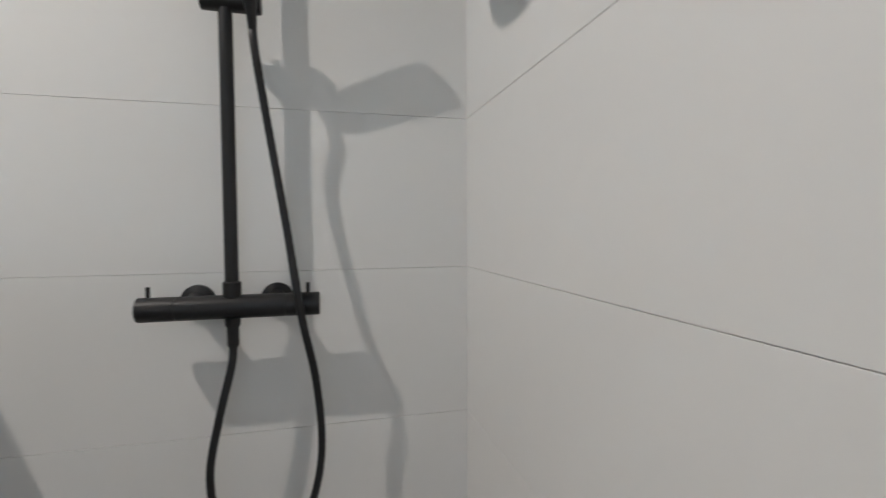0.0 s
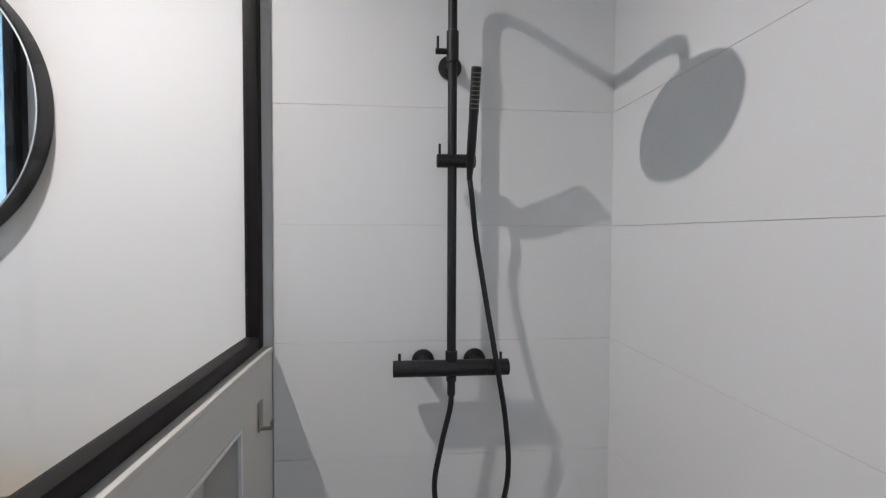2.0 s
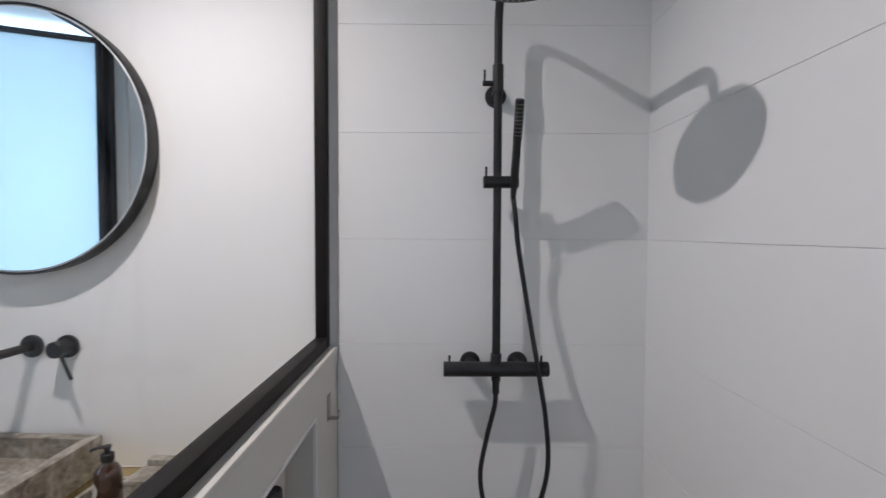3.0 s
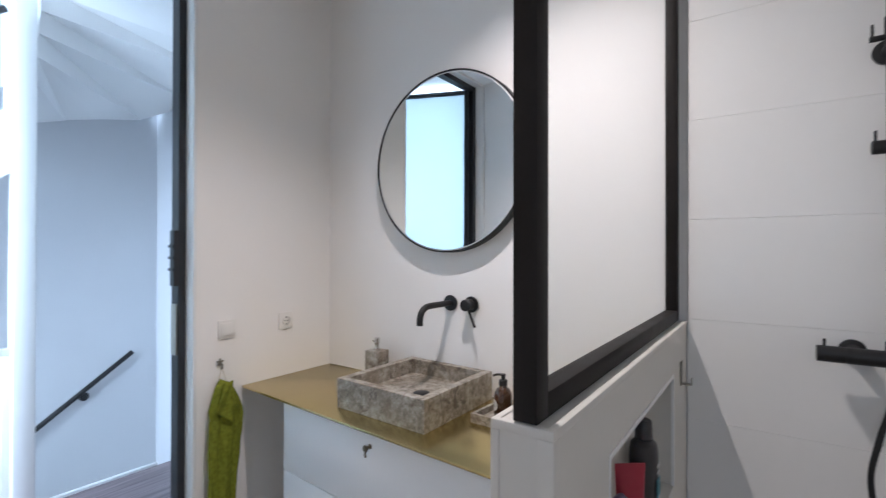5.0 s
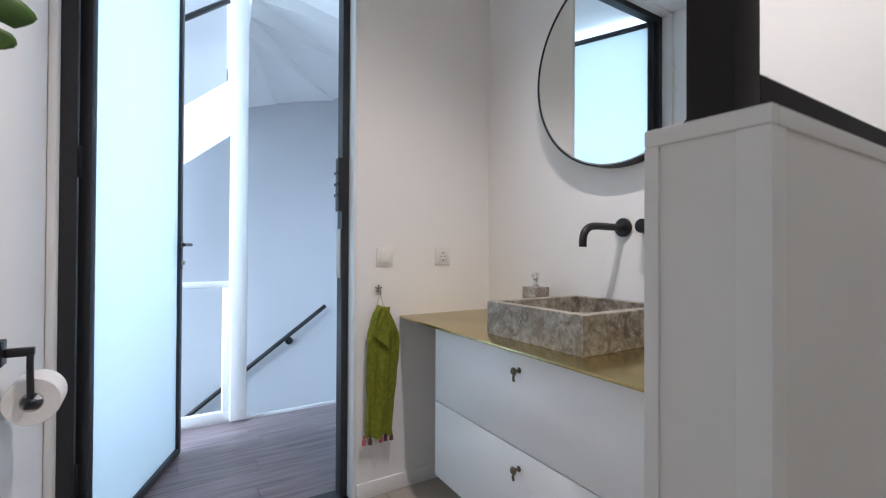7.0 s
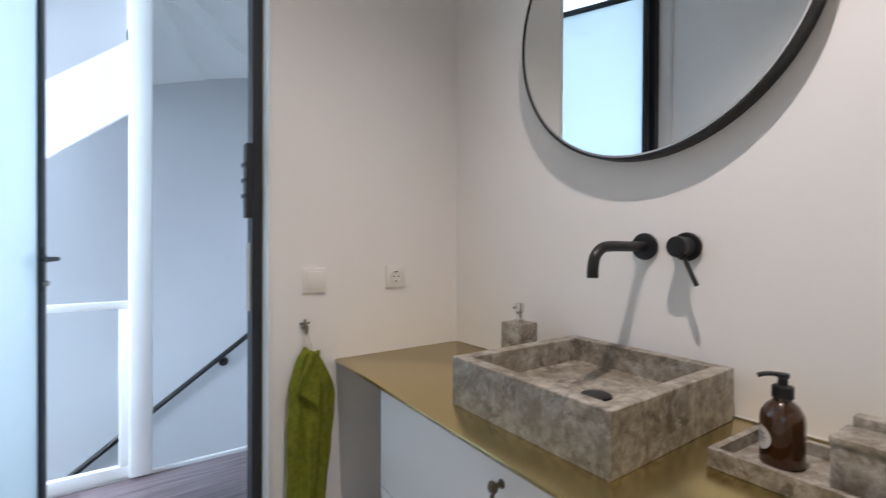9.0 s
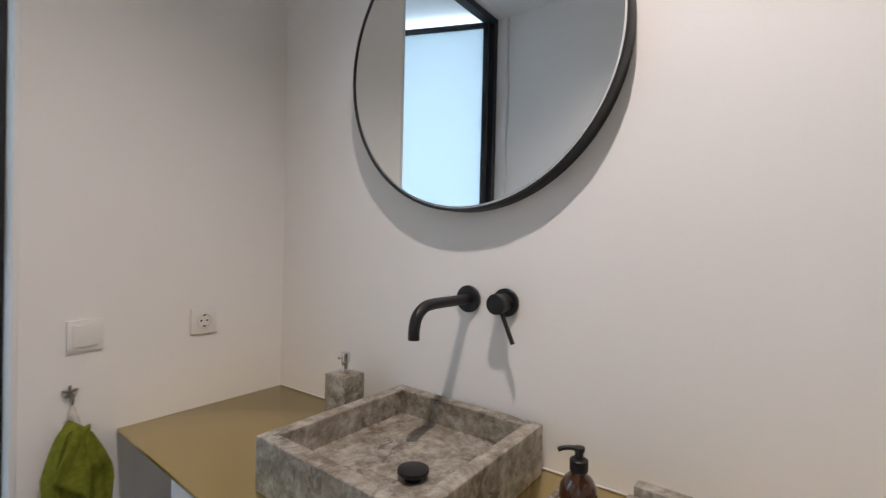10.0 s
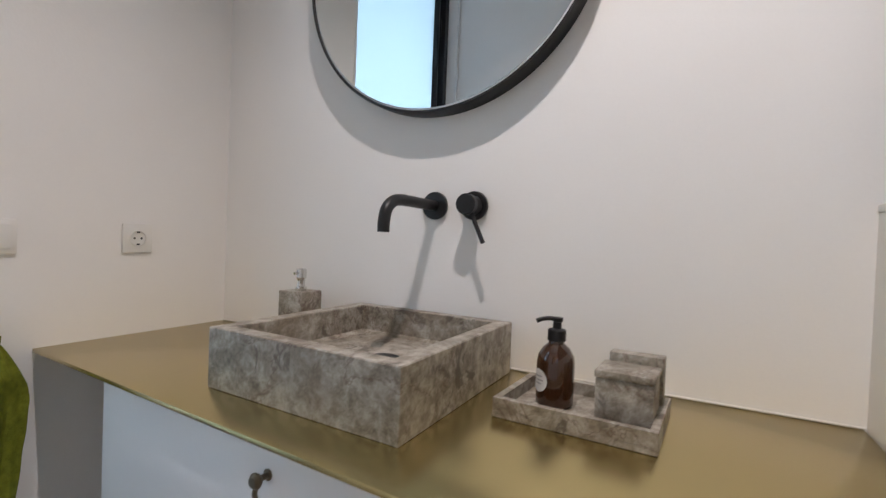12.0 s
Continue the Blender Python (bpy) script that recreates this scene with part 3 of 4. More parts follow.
    turned("hand_shower", [(0, -0.03), (0.008, -0.03), (0.010, 0.0), (0.0125, 0.012), (0.0125, L * 0.55), (0.0132, L * 0.57), (0.0132, L - 0.003), (0.011, L), (0, L)], foot, BLACK, e, ax, 24, sx=0.95, sy=1.45)
    bm = bmesh.new()
    q = Vector((0, 0, 1)).rotation_difference(ax.normalized())
    for i in range(9):
        for j in range(-2, 3):
            a = -math.pi / 2 + j * 0.36
            d = q @ Vector((math.cos(a), math.sin(a), 0))
            lathe(bm, [(0.0018, 0), (0.0013, 0.0016), (0, 0.0016)], foot + q @ Vector((0, 0, L * 0.62 + i * 0.0105)) + Vector((d.x * 0.0126, d.y * 0.0185, d.z * 0.0185)), d, 6)
    tagged(obj("spray_face", bm, NICKEL, e), "grey spray nozzles", kind="stuff")
    hose = catmull([(0, ry, 1.072), (-0.004, ry - 0.002, 1.03), (-0.028, ry - 0.004, 0.93), (-0.046, ry - 0.004, 0.82), (-0.030, ry - 0.004, 0.72), (0.015, ry - 0.005, 0.655), (0.060, ry - 0.006, 0.635),
                    (0.110, ry - 0.008, 0.68), (0.146, ry - 0.010, 0.77), (0.160, ry - 0.010, 0.87), (0.150, ry - 0.012, 1.0), (0.126, ry - 0.032, 1.13), (0.100, ry - 0.006, 1.30), (0.068, ry + 0.004, 1.50),
                    (0.052, -0.090, 1.62), (0.047, -0.082, 1.668)], 16)
    tube("hose", hose, 0.0078, BLACK, e, 12, ribs=0.06)
    return tagged(e, "matt black rain shower set with hand shower and hose", "shower")


shower_set()


def wall_hook(x, y, z):
    e = empty("wall_hook", x, y, z)
    box("plate", (x, y - 0.018, z - 0.055), (x + 0.003, y + 0.018, z + 0.02), NICKEL, e, bevel=0.0012)
    bm = bmesh.new()
    add_box(bm, (x + 0.003, y - 0.010, z - 0.052), (x + 0.030, y + 0.010, z - 0.049), 0.001)
    add_box(bm, (x + 0.028, y - 0.010, z - 0.052), (x + 0.031, y + 0.010, z - 0.030), 0.001)
    obj("prong", bm, NICKEL, e)
    return tagged(e, "small brushed steel hook stuck on the half wall", "hook")


wall_hook(HX1 + 0.001, -0.125, 1.064)


def bottle_dark():
    x, y = -0.538, -0.47
    e = empty("shampoo_bottle", x, y, NB)
    turned("body", [(0, 0), (0.040, 0), (0.044, 0.006), (0.044, 0.165), (0.040, 0.185), (0.026, 0.196), (0, 0.197)], (x, y, NB + 0.001), DARKBOTTLE, e, seg=36, sx=0.80, sy=1.0)
    turned("cap", [(0, 0), (0.021, 0), (0.022, 0.003), (0.020, 0.045), (0.017, 0.049), (0, 0.049)], (x, y, NB + 0.1985), DARKBOTTLE, e, seg=28)
    boxes("label", [((x + 0.0355, y - 0.020, NB + 0.06), (x + 0.0372, y + 0.014, NB + 0.105))], TEAL, e)
    boxes("print", [((x + 0.0355, y - 0.018, NB + 0.135), (x + 0.0370, y + 0.012, NB + 0.141)), ((x + 0.0355, y - 0.018, NB + 0.120), (x + 0.0370, y + 0.006, NB + 0.123))], LABEL, e)
    return tagged(e, "charcoal shampoo bottle with teal label in the niche", "bottle")


def tube_red():
    x, y = -0.532, -0.640
    e = empty("shower_gel_tube", x, y, NB)
    bm = bmesh.new()
    rings = []
    for h, hw, hd in ((0.03, 0.030, 0.019), (0.06, 0.031, 0.018), (0.12, 0.033, 0.012), (0.17, 0.035, 0.006), (0.186, 0.036, 0.002), (0.197, 0.036, 0.002)):
        rings.append([bm.verts.new((x + hd * math.cos(2 * math.pi * k / 28), y + hw * math.sin(2 * math.pi * k / 28), NB + h)) for k in range(28)])
    for a, b in zip(rings, rings[1:]):
        for k in range(28):
            bm.faces.new((a[k], a[(k + 1) % 28], b[(k + 1) % 28], b[k]))
    bm.faces.new(rings[0])
    bm.faces.new(rings[-1])
    obj("body", bm, RED, e, smooth=True)
    turned("cap", rod_profile(0.020, 0.029), (x, y, NB + 0.001), RED, e, seg=28)
    turned("motif", rod_profile(0.010, 0.002, 0.0005), (x + 0.0155, y, NB + 0.09), OLDBRASS, e, (1, 0, 0.1), 20)
    e.matrix_basis = e.matrix_basis @ pose(0, 0, 0, 0, 0, -52)
    return tagged(e, "dark red shower gel tube standing on its cap", "tube")


def bottle_violet():
    x, y = -0.526, -0.745
    e = empty("roll_on_bottle", x, y, NB)
    turned("body", [(0, 0), (0.026, 0), (0.029, 0.005), (0.029, 0.09), (0.027, 0.11), (0.024, 0.115), (0, 0.115)], (x, y, NB + 0.001), PURPLE, e, seg=32, sx=0.8)
    turned("cap", [(0, 0), (0.026, 0), (0.0255, 0.02), (0.019, 0.045), (0.008, 0.055), (0, 0.056)], (x, y, NB + 0.1165), PURPLE, e, seg=32, sx=0.8)
    turned("motif", rod_profile(0.009, 0.0015, 0.0004), (x + 0.0230, y, NB + 0.07), LABEL, e, (1, 0, 0), 20)
    return tagged(e, "small grey violet deodorant bottle with round cap", "bottle")


bottle_dark()
tube_red()
bottle_violet()

# ---------------- basin unit ----------------
CZ, CY = 0.802, -0.565
CX0, CX1, CF = -1.990, -0.92, -0.530


def deepen(*objects):
    """The unit is deeper towards the shower: its front runs slightly out of square with the wall."""
    for o in objects:
        for v in o.data.vertices:
            v.co.y *= 0.94 + 0.125 * (v.co.x - WX)



def vanity():
    e = empty("vanity_cabinet", -1.46, -0.26, 0.165)
    zb, zt = 0.180, CZ - 0.010
    body = box("body", (CX0 + 0.001, CF + 0.019, zb), (CX1 - 0.001, -0.004, zt), LACQ, e, bevel=0.001)
    mid = 0.486
    for z0, z1 in ((zb, mid - 0.002), (mid + 0.002, zt - 0.004)):
        d = box("drawer_front", (CX0, CF, z0), (CX1, CF + 0.018, z1), LACQ, e, bevel=0.0015)
        kz = z0 + (z1 - z0) * 0.81
        bm = bmesh.new()
        lathe(bm, [(0, 0), (0.009, 0), (0.0095, 0.002), (0.005, 0.004), (0.0045, 0.014), (0.009, 0.017), (0.0125, 0.022), (0.0125, 0.025), (0.008, 0.030), (0, 0.031)], (-1.440, CF, kz), (0, -1, 0), 20)
        add_tube(bm, catmull([(-1.440, CF - 0.020, kz - 0.006), (-1.443, CF - 0.022, kz - 0.020), (-1.444, CF - 0.019, kz - 0.032)], 6), 0.0042, 10)
        deepen(d, obj("knob", bm, OLDBRASS, d, smooth=True))
    deepen(body)
    return tagged(e, "white floating basin cabinet with two handle-knob drawers", "cabinet")


vanity()
# countertop
top = box("countertop", (WX + 0.002, CY, CZ - 0.009), (HX0 - 0.004, -0.002, CZ), BRASS, bevel=0.0012)
deepen(top)
setting(box("sealant_bead", (WX + 0.002, -0.0045, CZ + 0.0004), (HX0 - 0.004, -0.0004, CZ + 0.0040), PLASTIC, bevel=0.001), "white sealant bead behind the countertop", "trim")
tagged(top, "thin brushed brass sheet countertop on the cabinet", "countertop")


def basin():
    """Square vessel cut from marble, with thick walls and a slightly dished floor."""
    x0, x1, y0, y1, z0, z1 = -1.694, -1.236, -0.492, -0.018, CZ + 0.001, 0.921
    w = 0.034
    e = empty("stone_basin", (x0 + x1) / 2, (y0 + y1) / 2, z0)
    bm = bmesh.new()

    def ring(a0, a1, b0, b1, z):
        return [bm.verts.new(c) for c in ((a0, b0, z), (a1, b0, z), (a1, b1, z), (a0, b1, z))]
    i = 0.004
    rs = [ring(x0, x1, y0, y1, z0), ring(x0, x1, y0, y1, z1 - 0.002), ring(x0 + 0.002, x1 - 0.002, y0 + 0.002, y1 - 0.002, z1),
          ring(x0 + w, x1 - w, y0 + w, y1 - w, z1), ring(x0 + w + 0.002, x1 - w - 0.002, y0 + w + 0.002, y1 - w - 0.002, z1 - 0.002),
          ring(x0 + w + i, x1 - w - i, y0 + w + i, y1 - w - i, z0 + 0.054), ring(x0 + w + 0.016, x1 - w - 0.016, y0 + w + 0.016, y1 - w - 0.016, z0 + 0.047)]
    for a, b in zip(rs, rs[1:]):
        for k in range(4):
            bm.faces.new((a[k], a[(k + 1) % 4], b[(k + 1) % 4], b[k]))
    bm.faces.new(rs[0])
    c = bm.verts.new(((x0 + x1) / 2 + 0.055, (y0 + y1) / 2 - 0.04, z0 + 0.038))
    for k in range(4):
        bm.faces.new((rs[-1][k], rs[-1][(k + 1) % 4], c))
    for v in bm.verts:
        v.co.y -= 0.05 * (v.co.x - (x0 + x1) / 2)
    obj("bowl", bm, STONE, e)
    turned("drain_plug", [(0.018, -0.006), (0.018, 0.010), (0.032, 0.011), (0.034, 0.014), (0.033, 0.020), (0.026, 0.023), (0, 0.024)], ((x0 + x1) / 2 + 0.055, (y0 + y1) / 2 - 0.04, z0 + 0.042), BLACK, e, seg=40)
    return tagged(e, "square grey-brown marble vessel basin on brass countertop", "basin")


basin()


def wall_tap():
    e = empty("wall_tap", -1.41, -0.0, 1.195)
    sx, hx, z = -1.466, -1.354, 1.195
    turned("rose", [(0, 0), (0.035, 0), (0.036, 0.002), (0.036, 0.009), (0.034, 0.011), (0, 0.011)], (sx, -0.001, z), BLACK, e, (0, -1, 0), 40)
    tube("spout", catmull([(sx, -0.010, z), (sx, -0.08, z), (sx, -0.165, z), (sx, -0.200, z - 0.006), (sx, -0.224, z - 0.024), (sx, -0.233, z - 0.050), (sx, -0.234, z - 0.076)], 8), 0.0135, BLACK, e, 22)
    turned("rose", [(0, 0), (0.035, 0), (0.036, 0.002), (0.036, 0.009), (0.034, 0.011), (0, 0.011)], (hx, -0.001, z), BLACK, e, (0, -1, 0), 40)
    turned("mixer_body", [(0.024, 0), (0.024, 0.030), (0.0235, 0.031), (0.0255, 0.032), (0.0255, 0.050), (0.023, 0.053), (0, 0.053)], (hx, -0.010, z), BLACK, e, (0, -1, 0), 40)
    tube("lever", [(hx + 0.010, -0.046, z - 0.020), (hx + 0.047, -0.054, z - 0.092)], 0.0055, BLACK, e, 14)
    return tagged(e, "matt black wall tap with curved spout and lever", "tap")


wall_tap()


def round_mirror():
    cx, cz, r = -1.468, 1.838, 0.412
    e = empty("round_mirror", cx, -0.002, cz)
    turned("rim", [(r, 0), (r, 0.048), (r - 0.001, 0.050), (r - 0.006, 0.050), (r - 0.007, 0.049), (r - 0.007, 0.004), (r, 0)], (cx, -0.002, cz), BLACK, e, (0, -1, 0), 128)
    bm = bmesh.new()
    lathe(bm, [(0, 0.046), (r - 0.013, 0.046), (r - 0.013, 0.004), (0, 0.004)], (cx, -0.002, cz), (0, -1, 0), 128)
    obj("mirror_glass", bm, MIRROR, e)
    # White ring paints the bright reflection along the glass bevel.
    turned("bevel_glint", [(r - 0.0128, 0.0455), (r - 0.0075, 0.0435), (r - 0.0075, 0.004), (r - 0.0128, 0.004), (r - 0.0128, 0.0455)], (cx, -0.002, cz), LACQ, e, (0, -1, 0), 128)
    return tagged(e, "round wall mirror with deep black metal rim", "mirror")


round_mirror()


def soap_cube():
    x, y, s = -1.832, -0.104, 0.041
    e = empty("stone_soap_dispenser", x, y, CZ)
    bx = box("body", (-s, -s, 0), (s, s, 0.148), STONE, None, bevel=0.0025)
    pump = turned("pump", [(0, 0), (0.016, 0), (0.0165, 0.002), (0.0165, 0.010), (0.012, 0.012), (0.011, 0.026), (0.0125, 0.033), (0.0150, 0.036), (0.0150, 0.058), (0.012, 0.061), (0, 0.062)], (0, 0, 0.148), CHROME, None, seg=28)
    noz = tube("nozzle", [(0.0, -0.008, 0.198), (0.0, -0.026, 0.196)], 0.004, CHROME, None)
    for p in (bx, pump, noz):
        p.parent = e
    e.matrix_basis = pose(x, y, CZ + 0.001, 0, 0, 3)
    return tagged(e, "grey marble soap dispenser with chrome pump", "soap dispenser")


soap_cube()


def stone_tray():
    e = empty("stone_tray", -1.03, -0.22, CZ)
    x0, x1, y0, y1, h, w = -0.132, 0.132, -0.096, 0.096, 0.034, 0.013
    bm = bmesh.new()
    add_box(bm, (x0, y0, 0), (x1, y1, 0.010))
    add_box(bm, (x0, y0, 0.010), (x1, y0 + w, h), 0.001)
    add_box(bm, (x0, y1 - w, 0.010), (x1, y1, h), 0.001)
    add_box(bm, (x0, y0 + w, 0.010), (x0 + w, y1 - w, h), 0.001)
    add_box(bm, (x1 - w, y0 + w, 0.010), (x1, y1 - w, h), 0.001)
    obj("body", bm, STONE, None).parent = e
    e.matrix_basis = pose(-1.031, -0.222, CZ + 0.001, 0, 0, -3)
    return tagged(e, "rectangular grey marble tray on the countertop", "tray")


def stone_box():
    e = empty("stone_box", 0, 0, 0)
    parts = [box("body", (-0.045, -0.050, 0), (0.045, 0.030, 0.076), STONE, None, bevel=0.0015),
             box("lid", (-0.047, -0.052, 0.0765), (0.047, 0.032, 0.089), STONE, None, bevel=0.002),
             box("back_block", (-0.040, 0.034, 0), (0.050, 0.064, 0.104), STONE, None, bevel=0.0015)]
    for p in parts:
        p.parent = e
    e.matrix_basis = pose(-0.957, -0.222, CZ + 0.0115, 0, 0, -3)
    return tagged(e, "small lidded grey marble box on the tray", "box")


def amber_bottle():
    e = empty("amber_soap_bottle", 0, 0, 0)
    turned("body", [(0, 0), (0.031, 0), (0.034, 0.003), (0.034, 0.078), (0.032, 0.090), (0.024, 0.104), (0.0145, 0.112), (0.0135, 0.120), (0, 0.120)], (0, 0, 0), AMBER, None, seg=48).parent = e
    turned("collar", [(0, 0), (0.0165, 0), (0.0165, 0.019), (0.014, 0.021), (0.008, 0.022), (0.0075, 0.034), (0.010, 0.035), (0.010, 0.042), (0, 0.043)], (0, 0, 0.117), BLACK, None, seg=32).parent = e
    tube("nozzle", catmull([(0.006, 0, 0.155), (-0.012, -0.006, 0.157), (-0.026, -0.013, 0.155), (-0.034, -0.017, 0.151)], 5), 0.0042, BLACK, None).parent = e
    bm = bmesh.new()
    rows = []
    for i in range(-8, 9):
        h = i / 8 * 0.021
        hw = math.sqrt(max(0.0, 0.021 ** 2 - h * h)) / 0.0345
        rows.append([bm.verts.new((0.0346 * math.cos(-2.35 + hw * j / 8), 0.0346 * math.sin(-2.35 + hw * j / 8), 0.046 + h)) for j in range(-8, 9)])
    for a, b in zip(rows, rows[1:]):
        for k in range(16):
            bm.faces.new((a[k], a[k + 1], b[k + 1], b[k]))
    bmesh.ops.remove_doubles(bm, verts=bm.verts, dist=1e-5)
    obj("label", bm, LABEL, None, smooth=True).parent = e
    bm = bmesh.new()
    for h, hw in ((0.053, 0.30), (0.046, 0.38), (0.040, 0.26)):
        a = [bm.verts.new((0.0349 * math.cos(-2.35 + hw * j / 5), 0.0349 * math.sin(-2.35 + hw * j / 5), h)) for j in range(-5, 6)]
        b = [bm.verts.new((v.co.x, v.co.y, h + 0.0018)) for v in a]
        for k in range(10):
            bm.faces.new((a[k], a[k + 1], b[k + 1], b[k]))
    obj("print", bm, INK, None).parent = e
    e.matrix_basis = pose(-1.084, -0.216, CZ + 0.0115)
    return tagged(e, "brown glass soap bottle with black pump and pale label", "bottle")


stone_tray()
stone_box()
amber_bottle()


def wall_plate(name, y, z, label):
    e = empty(name, WX, y, z)
    box("plate", (WX + 0.0005, y - 0.041, z - 0.041), (WX + 0.008, y + 0.041, z + 0.041), PLASTIC, e, bevel=0.002)
    return tagged(e, label, name.replace("_", " "))


def light_switch(y, z):
    e = wall_plate("light_switch", y, z, "white square light switch on the door wall")
    box("rocker", (WX + 0.008, y - 0.029, z - 0.029), (WX + 0.0115, y + 0.029, z + 0.029), PLASTIC, e, bevel=0.0015)


def socket(y, z):
    e = wall_plate("power_socket", y, z, "white round-pin power socket on the door wall")
    bm = bmesh.new()
    lathe(bm, [(0.0225, 0.0), (0.0225, 0.0035), (0.0205, 0.0035), (0.0195, 0.0004), (0, 0.0004)], (WX + 0.008, y, z), (1, 0, 0), 36)
    obj("cup", bm, PLASTIC, e, smooth=True)
    bm = bmesh.new()
    for s in (-1, 1):
        lathe(bm, rod_profile(0.0032, 0.0008, 0.0002), (WX + 0.0082, y + 0.0095 * s, z), (1, 0, 0), 12)
        add_box(bm, (WX + 0.0082, y - 0.004, z + s * 0.0175 - 0.0022), (WX + 0.0105, y + 0.004, z + s * 0.0175 + 0.0022))
    obj("contacts", bm, GAP, e)


light_switch(-0.608, 1.076)
socket(-0.294, 1.078)


def towel():
    """Green terry towel gathered on a small star hook, with tassels along the hem."""
    hy, hz = -0.640, 0.926
    hk = empty("towel_hook", WX, hy, hz)
    bm = bmesh.new()
    lathe(bm, [(0, 0), (0.007, 0), (0.007, 0.006), (0.004, 0.018), (0, 0.019)], (WX + 0.001, hy, hz - 0.004), (1, 0, 0), 16)
    for k in range(5):
        a = math.pi / 2 + k * 2 * math.pi / 5
        add_tube(bm, [(WX + 0.006, hy, hz + 0.006), (WX + 0.007, hy + 0.017 * math.cos(a), hz + 0.006 + 0.017 * math.sin(a))], 0.0035, 8)
    obj("star", bm, NICKEL, hk, smooth=True)
    add = catmull([(WX + 0.012, hy, hz - 0.010), (WX + 0.022, hy, hz - 0.022), (WX + 0.030, hy, hz - 0.010), (WX + 0.027, hy, hz + 0.002)], 5)
    tube("prong", add, 0.003, NICKEL, hk)
    tagged(hk, "small metal star hook on white wall", "hook")
    e = empty("hand_towel", WX + 0.02, hy, hz)
    tube("loop", catmull([(WX + 0.022, hy - 0.018, hz - 0.075), (WX + 0.023, hy - 0.004, hz - 0.028), (WX + 0.022, hy, hz - 0.018), (WX + 0.023, hy + 0.004, hz - 0.028), (WX + 0.022, hy + 0.018, hz - 0.075)], 6), 0.0022, TASSELS[2], e, 8)
    bm = bmesh.new()
    nu, nv = 64, 46
    rows = []
    for j in range(nv + 1):
        v = j / nv
        z = hz - 0.068 - 0.575 * v
        half = 0.028 + 0.043 * min(1, v * 5.0) ** 0.7 + 0.006 * math.sin(5 * v)
        shift = 0.020 * min(1, v * 4) - 0.030 * v
        row = []
        for i in range(nu):
            a = 2 * math.pi * i / nu
            u = math.cos(a)
            fold = 0.012 * math.sin(7 * u + 2.2 * v) * min(1, 0.3 + v * 2) + 0.006 * math.sin(15 * u - 4 * v)
            th = 0.014 + 0.012 * (1 - abs(u)) + (0.010 if v < 0.2 else 0.004)
            fl = noise.noise((u * 3, v * 9, math.sin(a))) * 0.006
            row.append(bm.verts.new((WX + 0.036 + math.sin(a) * th + fold * (0.6 if math.sin(a) > 0 else 0.2) + fl, hy + shift + u * half, z + (0.02 * abs(u) * (1 - v) * -1 if v < 0.3 else 0) + 0.008 * math.sin(6 * u) * v)))
        rows.append(row)
    for a, b in zip(rows, rows[1:]):
        for k in range(nu):
            bm.faces.new((a[k], a[(k + 1) % nu], b[(k + 1) % nu], b[k]))
    bm.faces.new(rows[0])
    bm.faces.new(rows[-1])
    obj("cloth", bm, GREEN, e, smooth=True)
    # folded-over front flap
    bm = bmesh.new()
    rows = []
    for j in range(15):
        v = j / 14
        rows.append([bm.verts.new((WX + 0.066 + 0.006 * math.sin(5 * u + 3 * v) + 0.004 * v, hy + 0.012 + (u * 0.5 - 0.25) * (0.07 + 0.08 * v) - 0.03 * v, hz - 0.072 - (0.12 + 0.06 * u) * v)) for u in [k / 12 for k in range(13)]])
    for a, b in zip(rows, rows[1:]):
        for k in range(12):
            bm.faces.new((a[k], a[k + 1], b[k + 1], b[k]))
    fl = obj("flap", bm, GREEN, e, smooth=True)
    s = fl.modifiers.new("thickness", "SOLIDIFY")
    s.thickness = 0.006
    zt = hz - 0.643
    for k in range(6):
        y = hy - 0.075 + 0.026 * k
        turned("tassel", [(0, 0), (0.004, 0), (0.006, -0.006), (0.004, -0.010), (0.008, -0.020), (0.009, -0.040), (0, -0.041)], (WX + 0.036 + 0.006 * (k % 2), y - 0.004, zt + 0.008), TASSELS[(0, 1, 2, 0, 3, 1)[k]], e, seg=12)
    return tagged(e, "moss green terry hand towel with tassels on a hook", "towel")


towel()

# ---------------- toilet corner ----------------


def flush_plate():
    e = empty("flush_plate", -1.25, SY, 1.02)
    x0, x1, z0, z1 = -1.375, -1.125, 0.935, 1.115
    box("frame", (x0, SY + 0.0005, z0), (x1, SY + 0.022, z1), PLASTIC, e, bevel=0.003)
    box("mirror_face", (x0 + 0.008, SY + 0.022, z0 + 0.008), (x1 - 0.008, SY + 0.025, z1 - 0.008), CHROME, e, bevel=0.001)
    for x, r in ((-1.285, 0.062), (-1.205, 0.050)):
        bm = bmesh.new()
        lathe(bm, [(r, 0), (r, 0.004), (r - 0.006, 0.007), (r - 0.010, 0.004), (0, 0.004)], (x, SY + 0.0255, 1.025), (0, 1, 0), 48)
        obj("button", bm, CHROME, e, smooth=True)
    return tagged(e, "white and chrome flush plate with round buttons", "flush plate")


